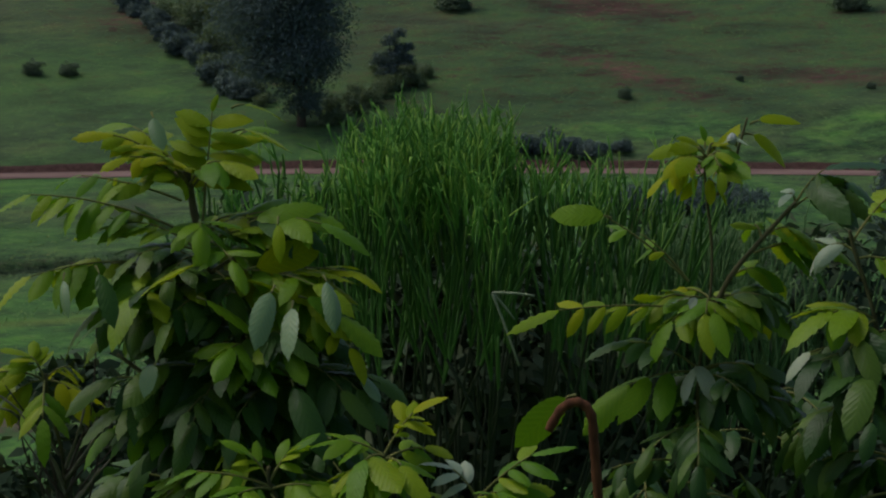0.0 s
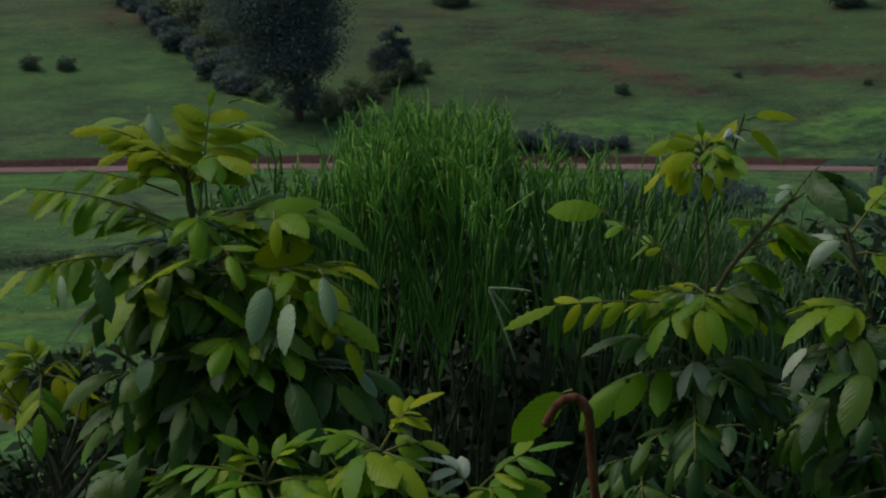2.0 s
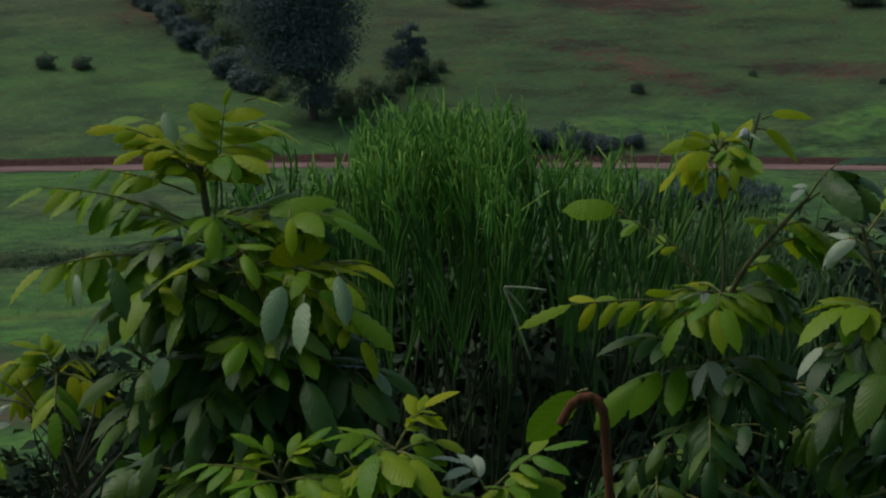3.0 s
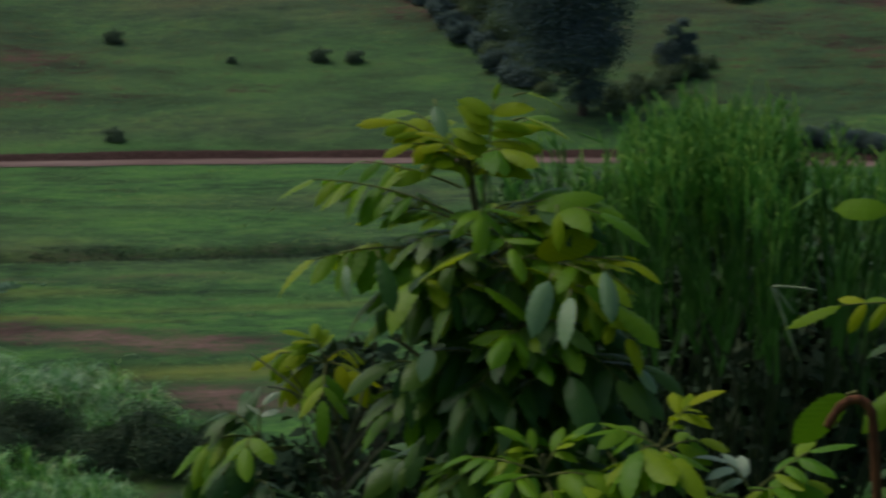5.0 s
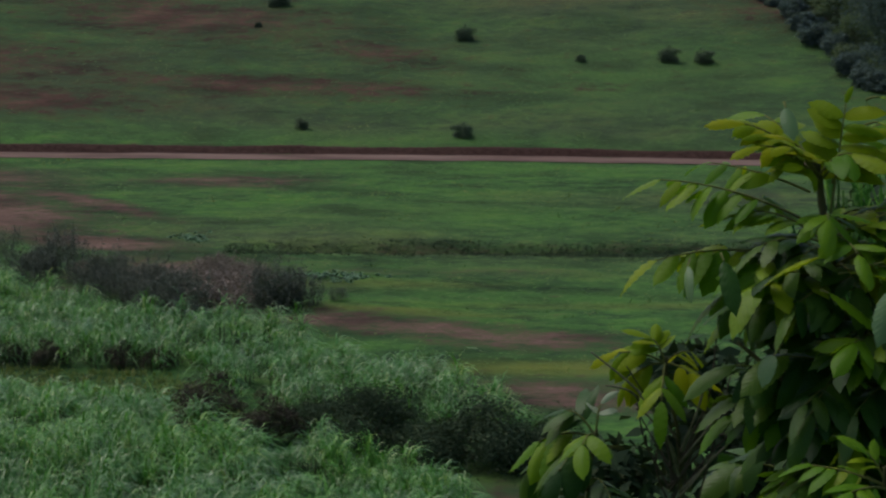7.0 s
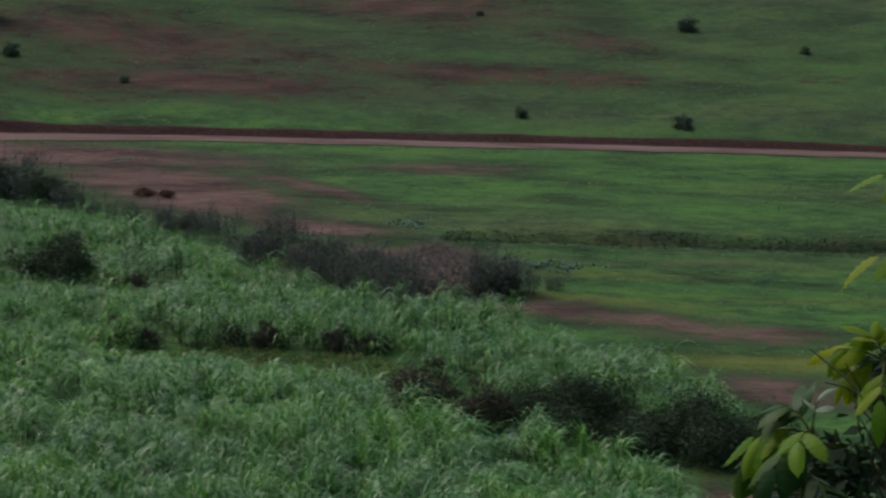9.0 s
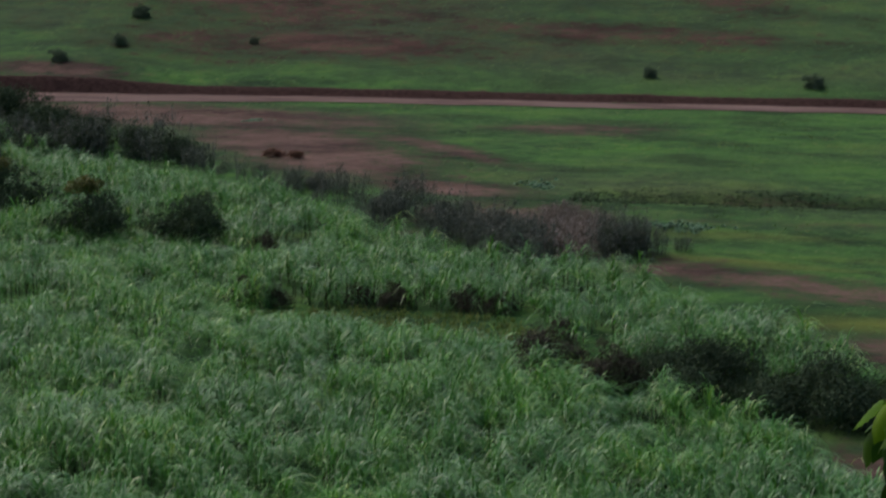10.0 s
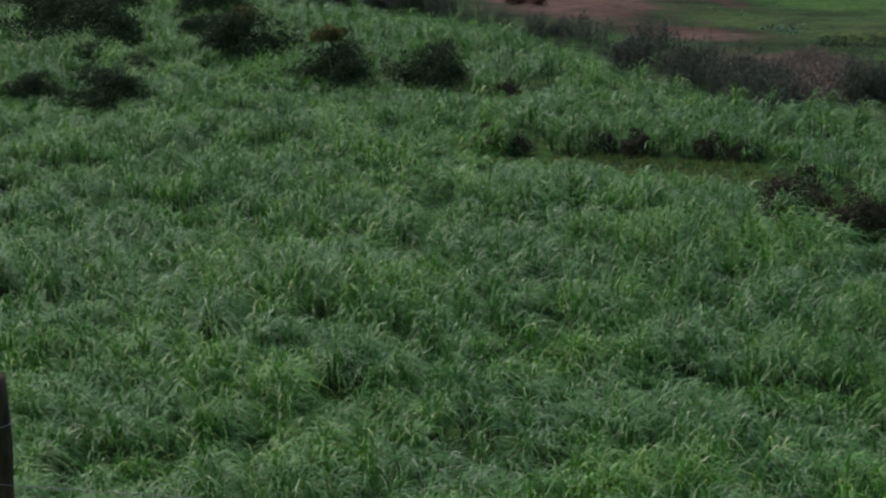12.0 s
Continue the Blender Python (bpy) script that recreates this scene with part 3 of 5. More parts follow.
# ---- shrubs and trees ----
def leaf_cloud(lumps, count, size, seed):
    """Many small leaves on lumpy shells. lumps: rows of x, y, z, radius."""
    r = np.random.default_rng(seed)
    lumps = np.asarray(lumps, float)
    w = lumps[:, 3] ** 2
    pick = r.choice(len(lumps), count, p=w / w.sum())
    d = r.normal(size=(count, 3))
    d /= np.linalg.norm(d, axis=1)[:, None]
    d[:, 2] = np.where(d[:, 2] < -0.5, -d[:, 2], d[:, 2])
    rad = lumps[pick, 3] * (1 - 0.6 * r.random(count) ** 1.6) * (1 + 0.30 * np.minimum(np.abs(r.normal(size=count)) ** 1.5, 1.7))
    c = lumps[pick, :3] + d * rad[:, None] * np.array([1, 1, 0.85])
    c[:, 2] = np.maximum(c[:, 2], 0.03)
    n = d + 0.8 * r.normal(size=(count, 3)) + np.array([0, 0, 0.35])
    n /= np.linalg.norm(n, axis=1)[:, None]
    a = np.cross(n, r.normal(size=(count, 3)))
    a /= np.linalg.norm(a, axis=1)[:, None]
    b = np.cross(n, a)
    L = size * r.uniform(0.6, 1.5, count)[:, None]
    v = np.stack([c - a * L, c - b * L * 0.42 + n * L * 0.12, c + a * L, c + b * L * 0.42 + n * L * 0.12], 1).reshape(-1, 3)
    return v, np.arange(count * 4).reshape(-1, 4)


def limbs(foot, tips, thick, seed):
    r = np.random.default_rng(seed)
    out = []
    for tip in tips:
        tip = np.asarray(tip, float)
        p = bend(foot, tip, 0.15 * np.linalg.norm(tip[:2] - np.asarray(foot)[:2]), 6)
        p[1:-1] += r.normal(0, 0.04 * thick * 10, (4, 3)) * 0.3
        out.append(tube(p, np.linspace(thick, thick * 0.2, 6), 6))
    return merged(out)


def shrub(name, wide, tall, leaves, size, material, label, category, seed, lumps=9, low=0.25, spread=0.92):
    """A bush: several stems from one foot and an uneven crown of small leaves."""
    r = np.random.default_rng(seed)
    top = bpy.data.objects.new(name, None)
    scene.collection.objects.link(top)
    rows = []
    for k in range(lumps * 2):
        q = r.uniform(0, 2 * np.pi)
        far = wide * 0.5 * math.sqrt(r.random()) * spread
        rad = wide * (r.uniform(0.13, 0.22) if k < lumps else r.uniform(0.05, 0.10))
        zz = tall * (low + (0.95 - low) * r.random() * (1 - 0.5 * far / (wide * 0.5))) - rad * 0.4
        rows.append((far * math.cos(q), far * math.sin(q), max(zz, rad * 0.6), rad))
    v, f = leaf_cloud(rows, leaves, size, seed + 1)
    child("stem", mesh_of("stem", *limbs((0, 0, -0.1), [q[:3] for q in rows[:6]], max(0.02, wide * 0.014), seed), BARK, True), top)
    child("crown", mesh_of("crown", v, f, material), top)
    return tagged(top, label, category)


def grouped(ob, group):
    return tagged(ob, group=group)


def place(ob, x, y, turn=0.0, size=1.0, sink=0.03):
    ob.matrix_basis = Matrix.Translation((x, y, float(ground_z(x, y)) - sink)) @ Matrix.Rotation(turn, 4, "Z") @ Matrix.Diagonal((size, size, size, 1))
    return ob


def again(ob, x, y, turn=0.0, size=1.0, label=""):
    ob = copy_thing(ob, Matrix())
    tagged(ob, label)
    return place(ob, x, y, turn, size)


def tree(name, rows, leaves, size, thick, material, label, seed):
    top = bpy.data.objects.new(name, None)
    scene.collection.objects.link(top)
    high = max(q[2] for q in rows)
    trunk = tube(bend((0, 0, -0.3), (0.3, 0.1, high * 0.85), 0.2, 8), np.linspace(thick, thick * 0.25, 8), 9)
    child("trunk", mesh_of("trunk", *trunk, BARK, True), top)
    for k, q in enumerate(rows):
        child("limb", mesh_of("limb", *limbs((0.05, 0, high * 0.25), [q[:3]], thick * 0.4, seed + k), BARK, True), top)
    v, f = leaf_cloud(rows, leaves, size, seed)
    child("crown", mesh_of("crown", v, f, material), top)
    return tagged(top, label, "tree")


r = np.random.default_rng(12)
rows = [(0, 0, 3.2, 2.2), (-1.2, 0, 6.0, 3.2), (1.6, 0.3, 6.4, 3.0), (-2.6, 0.2, 9.2, 3.0), (0.2, 0, 9.6, 3.4), (2.9, 0, 9.0, 2.8), (-1.0, 0.3, 12.3, 3.0), (1.6, 0, 12.6, 2.8), (0.2, -1.6, 5.2, 2.4), (0.4, -1.0, 1.9, 1.2), (-0.4, 0.4, 1.4, 1.0), (0.7, 0.2, 1.2, 1.0), (-2.0, 0, 5.0, 1.6), (2.2, 0, 4.8, 1.6)]
rows += [(x * 3.6, yy * 2.6, 5.5 + zz * 8, 1.3) for x, yy, zz in r.uniform(-1, 1, (14, 3)) * np.array([1, 1, 0.9])[None] if zz > -0.3]
rows = [(x - 1.7 * float(ease(2, 9, z)), y, z, q) for x, y, z, q in rows]
place(tree("tree", rows, 62000, 0.13, 0.42, BLUE_HAZE_TREE, "large dense dark blue-green tree at the foot of the hill", 77), 29.8, 172.0)
rows = [(0, 0, 2.2, 1.2), (0.8, 0, 3.6, 1.2), (-0.9, 0.2, 3.4, 1.0), (1.6, 0, 4.6, 0.9), (2.3, 0, 3.3, 0.9), (0.2, 0, 5.6, 0.9), (2.6, 0.1, 5.0, 0.6), (1.4, 0, 6.6, 0.7)]
place(tree("tree", rows, 6500, 0.16, 0.16, BLUE_HAZE_TREE, "open small tree with thin dark crown on the slope", 78), 39.2, 181.0, 0.0, 0.72)
bush = place(shrub("bush", 2.9, 2.3, 5000, 0.11, BLUE_HAZE_TREE, "dark rounded bush beside the big tree", "bush", 81, 11, 0.1), 26.3, 180.7)
grouped(bush, "bushes in the gully")
gully_rng = np.random.default_rng(15)
for k in range(17):
    along = (k + 1) / 17
    x, y = 26.6 - 7.2 * along + gully_rng.normal(0, 0.45), 181.0 + 33 * along ** 1.1 + gully_rng.normal(0, 0.6)
    again(bush, x, y, k * 1.3, gully_rng.uniform(0.7, 1.2), "dark bush in the gully running down the hill")
pale = place(shrub("bush", 5.0, 5.0, 7500, 0.11, SCRUB, "pale green bush on the slope beside the gully", "bush", 83, 12, 0.15), 26.5, 192.5)
grouped(pale, "pale bushes on the slope")
again(pale, 26.2, 201, 1.0, 1.15)
scrub = place(shrub("bush", 3.6, 2.2, 4200, 0.10, SCRUB, "low pale green scrub beside the gully", "bush", 84, 12, 0.08), 26.6, 186.6)
grouped(scrub, "pale scrub on the slope")
for k, (x, y, sz) in enumerate(((27.4, 182.5, 0.8), (27.6, 178.6, 0.6), (25.6, 190.2, 1.0), (28.2, 189.0, 1.1), (24.8, 195.0, 1.1), (29.0, 195.5, 1.2), (24.0, 200.5, 1.1), (23.4, 207.0, 1.2),
                                (27.6, 206.5, 1.3), (32.6, 171.6, 0.75), (34.0, 174.9, 0.95), (36.2, 177.2, 0.9), (38.6, 179.4, 0.9), (40.8, 181.0, 0.95), (42.6, 184.0, 0.7), (39.8, 184.5, 1.0))):
    again(scrub, x, y, k * 2.3, sz, "low pale green scrub beside the big tree" if y < 178 else "")
hedge = place(shrub("bush", 3.6, 2.3, 5000, 0.10, BLUE_HAZE_TREE, "low dark bush at the road's edge", "bush", 85, 10, 0.1), 45.0, 161.5)
grouped(hedge, "low bushes along the road")
for k, (x, y, sz) in enumerate(((42.3, 162.8, 0.95), (48.2, 160.8, 1.15), (51.0, 160.2, 0.9), (53.4, 159.9, 0.7), (40.0, 163.2, 0.65))):
    again(hedge, x, y, k * 2.1, sz)
big = place(shrub("bush", 5.2, 3.0, 6000, 0.12, BLUE_HAZE_TREE, "broad dark bush standing in the field below the road", "bush", 87, 12, 0.1), 49.0, 131.5)
again(big, 52.0, 131.0, 4.0, 0.9)
again(big, 46.4, 133.5, 2.0, 0.7)
rows = [(0, 0, 1.2, 1.0), (0.1, 0, 2.6, 1.1), (0, 0.1, 4.0, 0.9), (0, 0, 5.2, 0.7)]
place(tree("tree", rows, 5000, 0.12, 0.12, BLUE_HAZE_TREE, "narrow dark tree at the field's edge", 90), 54.9, 112.5)
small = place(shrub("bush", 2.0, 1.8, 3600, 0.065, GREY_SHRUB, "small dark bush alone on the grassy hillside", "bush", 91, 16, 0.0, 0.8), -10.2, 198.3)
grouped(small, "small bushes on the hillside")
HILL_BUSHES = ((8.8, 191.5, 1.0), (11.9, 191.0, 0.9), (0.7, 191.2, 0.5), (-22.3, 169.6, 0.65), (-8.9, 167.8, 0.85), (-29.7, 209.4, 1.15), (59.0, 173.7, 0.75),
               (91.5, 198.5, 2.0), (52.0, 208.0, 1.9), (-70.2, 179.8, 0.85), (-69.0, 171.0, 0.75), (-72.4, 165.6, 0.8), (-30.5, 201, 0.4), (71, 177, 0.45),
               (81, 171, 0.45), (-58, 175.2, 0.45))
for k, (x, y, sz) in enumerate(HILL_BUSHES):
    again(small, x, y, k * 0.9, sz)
rows = [(-0.6, 0, 0.7, 0.9), (0.7, 0, 0.8, 0.9), (0, 0, 1.6, 1.2), (0.2, 0, 3.2, 1.3), (-0.5, 0, 4.8, 1.3), (0.5, 0, 6.2, 1.2)]
place(tree("tree", rows, 4500, 0.14, 0.25, BLUE_HAZE_TREE, "dark slender tree high on the hillside", 93), -77.3, 191.0)

def weed_clump(wide, tall, stems, label, seed, material, leaf=0.2):
    """A wispy clump: thin upright stems, each with small narrow leaves, feathered at the top."""
    r = np.random.default_rng(seed)
    top = new("weed_clump")
    rods, tips = [], []
    for k in range(stems):
        q, far = r.uniform(0, 6.28), wide * 0.5 * math.sqrt(r.random())
        foot = np.array([far * math.cos(q), far * math.sin(q), -0.05])
        high = tall * r.uniform(0.5, 1.0) * (1 - 0.35 * far / (wide * 0.5))
        e = foot + np.array([r.normal(0, 0.22), r.normal(0, 0.22), high])
        p = bend(foot, e, 0.0, 5)
        rods.append(tube(p, np.linspace(0.016, 0.005, 5), 4))
        s = r.uniform(0.12, 1.0, 34) ** 0.8
        tips.append(foot + (e - foot) * s[:, None] + r.normal(0, 0.10, (34, 3)))
    base = np.vstack(tips)
    m = len(base)
    tagged(child("stem_mass", mesh_of("stem_mass", *merged(rods), material, True), top), kind="stuff")
    tagged(child("foliage", mesh_of("foliage", *ribbons(base, r.uniform(0, 6.28, m), r.uniform(0.5, 1.3, m) * leaf, r.uniform(0.025, 0.065, m), r.uniform(0.4, 0.95, m), r.uniform(0.1, 0.7, m), 2), material), top), kind="stuff")
    return tagged(top, label, "weeds")


# bushes in and behind the reeds
reed_bush = place(shrub("bush", 4.0, 3.3, 11000, 0.06, DARK_SHRUB, "rounded dark green bush among the reeds", "bush", 101, 13, 0.1), -36.9, 99.8)
grouped(reed_bush, "bushes among the reeds")
for k, (x, y, sz, lab) in enumerate(((-42.0, 99.2, 1.0, ""), (-50.8, 91.0, 0.9, ""), (-49.8, 105.5, 1.25, ""), (-55.8, 91.8, 0.7, ""), (-60.5, 106.8, 1.35, "large dark bush behind the reeds"),
                                     (-64.5, 109.4, 1.5, "large dark bush behind the reeds"), (-54.9, 110.6, 0.8, ""), (-57.7, 100.4, 0.7, ""), (-53.4, 98.8, 0.55, ""), (-65.9, 119, 1.5, ""), (-57.9, 118.2, 1.1, ""), (-68.7, 102.6, 1.2, ""), (-57.5, 131.0, 1.15, ""), (-62.5, 136.0, 1.5, "large dark bush behind the reeds"), (-66.5, 131.0, 1.4, "large dark bush behind the reeds"), (-60.5, 124.5, 0.95, ""), (-68.0, 139.0, 1.4, ""), (-64.5, 127.0, 0.8, ""))):
    again(reed_bush, x, y, k * 1.7, sz, lab)
yellow = place(shrub("bush", 2.2, 3.6, 2200, 0.07, YELLOW_SHRUB, "yellowing bush among the reeds", "bush", 103, 8, 0.72), -42.2, 99.4)
grouped(yellow, "yellow bushes")
again(yellow, -49.9, 105.6, 1.0, 0.95)
brown = place(shrub("bush", 3.6, 2.6, 7500, 0.06, BROWN_SHRUB, "brown withered bush in a gap in the reeds", "bush", 105, 11, 0.05), -13.3, 76.2)
grouped(brown, "withered bushes in the reeds")
again(brown, -11.3, 75.4, 2.0, 0.8)
again(brown, -32.0, 98.2, 1.0, 0.45)
again(brown, -29.3, 86.6, 3.0, 0.6)
# Small brown brush added along the reed face, also standing in for shade there.
again(brown, -28.0, 86.8, 1.5, 0.5)
again(brown, -24.4, 87.5, 4.0, 0.45)
again(brown, -22.7, 87.4, 2.2, 0.5)
again(brown, -19.2, 87.2, 0.6, 0.5)
again(brown, -17.6, 86.9, 5.1, 0.45)
dark = place(shrub("bush", 5.0, 2.1, 20000, 0.055, DARK_SHRUB, "broad dark green bush at the edge of the reeds", "bush", 107, 16, 0.03), -7.4, 75.4)
grouped(dark, "bushes at the edge of the reeds")
again(dark, -2.7, 72.8, 1.9, 1.1)
again(dark, -5.0, 73.2, 3.3, 0.55)
again(dark, -0.4, 71.4, 5.0, 0.7)
again(dark, -9.6, 77.2, 4.0, 0.5)
wild = place(weed_clump(2.6, 3.0, 46, "wispy dark weeds at the field's edge", 109, WEED), -18.4, 98.8)
grouped(wild, "weeds along the field")
spiky = place(weed_clump(1.4, 3.7, 12, "thin tall dark weeds at the field's edge", 131, WEED, 0.28), -19.6, 99.6)
grouped(spiky, "tall weeds along the field")
wr = np.random.default_rng(63)
for k in range(60):
    x = -19.4 - 41 * ((k + wr.random()) / 60) ** 1.25
    y = float(np.interp(x, [-62, -50.7, -42.6, -34.2, -29.6, -24, -20, -18], [129.5, 127.4, 121.6, 116, 109, 103.4, 98.6, 97.6])) + wr.normal(0.4, 1.0) + (wr.uniform(0, 9) if k % 3 == 0 and x > -34 else 0)
    size = wr.uniform(0.4, 1.15) * (1.0 + 0.6 * float(ease(-43, -48, x)) - 0.25 * float(ease(-27, -33, x)))
    if k % 6 != 3:
        again(wild if wr.random() < 0.6 else spiky, x, y, k * 1.1, size)
for k, (x, y, size) in enumerate(((-14.2, 100.6, 1.1), (-15.0, 100.2, 0.9), (-13.4, 101.0, 0.9), (-14.6, 101.8, 1.1), (-11.6, 102.6, 0.4))):
    again(wild, x, y, k * 1.4, size)
again(reed_bush, -14.3, 100.8, 2.0, 0.62, "dark bush at the edge of the bare field")
again(reed_bush, -50.0, 127.8, 3.0, 0.85, "dark bush beside the bare red slope")
again(reed_bush, -54.5, 129.0, 5.0, 1.0, "dark bush beside the bare red slope")
again(reed_bush, -46.6, 125.6, 2.0, 0.7, "dark bush beside the bare red slope")
again(reed_bush, -60.5, 134.5, 4.0, 1.0, "dark bush beside the bare red slope")
thicket = place(shrub("bush", 3.4, 1.9, 7000, 0.055, WEED, "low dark tangled bush in the weeds behind the reeds", "bush", 117, 14, 0.05), -21.2, 102.6)
grouped(thicket, "tangled bushes behind the reeds")
for k, (x, y, size) in enumerate(((-24.8, 106.6, 0.8), (-29.0, 110.6, 0.75), (-35.0, 118.2, 0.6))):
    again(thicket, x, y, k * 1.9, size)
heap = place(weed_clump(3.6, 1.6, 84, "patch of brown dry brush at the field's edge", 111, HEAP, 0.26), -17.4, 101.6)
grouped(heap, "dry brush")
for k, (x, y, size) in enumerate(((-16.6, 100.2, 0.9), (-18.6, 100.6, 0.8), (-19.4, 104.4, 0.9), (-16.0, 105.6, 0.7), (-22.6, 107.5, 0.7), (-26.0, 110.0, 0.6), (-18.0, 106.8, 0.6), (-18.4, 104.2, 1.0), (-16.7, 104.4, 0.9), (-18.9, 110.4, 0.8), (-17.2, 108.6, 0.7), (-20.3, 107.4, 0.8), (-21.6, 104.8, 0.7))):
    again(heap, x, y, k * 1.7, size)
rusty = place(shrub("bush", 1.7, 1.0, 1500, 0.07, RUST_SHRUB, "small rust-red bush on the bare slope", "bush", 115, 8, 0.1), -41.6, 129.4, 0.0, 0.8)
again(rusty, -40.2, 129.6, 1.0, 0.7)
grouped(rusty, "rust-red bushes")


def crop_plant(seed):
    """A low spreading plant: broad leaves in rosettes close to the ground."""
    r = np.random.default_rng(seed)
    top = new("crop_plant")
    k = np.repeat(np.arange(30), 12)
    cx, cy = r.normal(0, 0.8, 30), r.normal(0, 0.55, 30)
    q = r.uniform(0, 6.28, len(k))
    base = np.stack([cx[k], cy[k], np.full(len(k), 0.02)], 1)
    m = len(k)
    child("stem", mesh_of("stem", *limbs((0, 0, -0.08), [(x, y, 0.12) for x, y in zip(cx[:6], cy[:6])], 0.014, seed), BARK, True), top)
    child("foliage", mesh_of("foliage", *ribbons(base, q, r.uniform(0.25, 0.5, m), r.uniform(0.10, 0.18, m), r.uniform(0.3, 0.8, m), r.uniform(0.3, 0.7, m), 3), CABBAGE), top)
    return tagged(top, "low grey-green crop plant in the field", "crop plant")


crop = place(crop_plant(113), -13.5, 109.2, 0.0, 1.0)
grouped(crop, "crop plants")
again(crop, -11.7, 108.8, 1.0, 0.8)
again(crop, -48.7, 146.5, 1.0, 0.6)
again(crop, -22.7, 122.3, 2.0, 0.9)


# ---- the plants near the eye: saplings with feathered leaves, a pencil bush, dry stalks ----
# Their own axes: to the right, away from the eye, up; the origin on the ground.
NEAR_TURN = Matrix.Rotation(radians(-13.8), 4, "Z")


def near_thing(name, away, label, category, side=0.0):
    """An empty at the foot of a near plant, away metres from the eye and side metres to the right."""
    foot = NEAR_TURN @ Vector((side, away, 0))
    ob = new(name)
    ob.empty_display_size = 0.2
    ob.matrix_basis = Matrix.Translation((foot.x, foot.y, float(ground_z(foot.x, foot.y)))) @ NEAR_TURN
    ob["below"] = EYE - float(ground_z(foot.x, foot.y))
    return tagged(ob, label, category, "saplings on the near slope" if name == "sapling" else "")


def leaflet_mesh(name, material, seed, limp, girth):
    """An oval, pointed leaflet one unit long, folded along its midrib, drooping, with a finely toothed rim."""
    r = np.random.default_rng(seed)
    bm = bmesh.new()
    uv = bm.loops.layers.uv.new("leaf")
    long_steps, cross = 18, (-1.0, -0.55, 0.0, 0.55, 1.0)
    droop, fold, twist = limp * r.uniform(0.5, 1.2), r.uniform(-0.38, 0.22), r.uniform(-0.6, 0.6)
    wide, sweep, wave = girth * r.uniform(0.165, 0.215), r.uniform(-0.20, 0.20), r.uniform(0.008, 0.020)
    grid, place_of = [], {}
    for a in range(long_steps + 1):
        s = a / long_steps
        half = wide * (1 - abs(2 * s ** 0.92 - 1) ** 2.3) ** 0.72 + 0.004
        if s > 0.80:
            half *= 1 - 0.55 * (s - 0.80) / 0.20
        row = []
        for c in cross:
            tooth = 1 + (0.045 if a % 2 else -0.035) * (abs(c) == 1) * (0 < a < long_steps)
            x = c * half * tooth
            z = fold * abs(x) - 0.8 * x * x - droop * s ** 2.1 + wave * math.sin(s * 38 + 2 * c) * abs(c) + twist * x * s
            v = bm.verts.new((x + sweep * s * s, s * (1 - 0.12 * droop * s), z))
            place_of[v] = (x / 0.2, s)
            row.append(v)
        grid.append(row)
    for a in range(long_steps):
        for c in range(4):
            f = bm.faces.new((grid[a][c], grid[a][c + 1], grid[a + 1][c + 1], grid[a + 1][c]))
            f.smooth = True
            for loop in f.loops:
                loop[uv].uv = place_of[loop.vert]
    me = bpy.data.meshes.new(name)
    bm.to_mesh(me)
    bm.free()
    me.materials.append(material)
    return me


LEAFLETS = {age: [leaflet_mesh("leaflet", m, 200 + 10 * k + j, limp, girth) for j in range(7)]
            for k, (age, m, limp, girth) in enumerate((("old", LEAF_OLD, 0.42, 0.92), ("mid", LEAF_MID, 0.36, 0.92), ("new", LEAF_NEW, 0.36, 0.88), ("pale", LEAF_PALE, 0.5, 1.0), ("waxy_sheen", LEAF_WAXY_SHEEN, 0.45, 0.95)))}
leaf_rng = np.random.default_rng(31)


def unit(v):
    v = np.asarray(v, float)
    return v / (np.linalg.norm(v) + 1e-9)


def leaflet(parent, at, axis, normal, length, age):
    y = unit(axis)
    x = unit(np.cross(y, normal))
    z = np.cross(x, y)
    ob = new("leaflet", LEAFLETS[age][int(leaf_rng.integers(7))])
    ob.parent = parent
    m = Matrix((x, y, z)).transposed().to_4x4()
    ob.matrix_basis = Matrix.Translation(at) @ m @ Matrix.Diagonal((length * leaf_rng.uniform(0.9, 1.15), length, length, 1))
    return ob


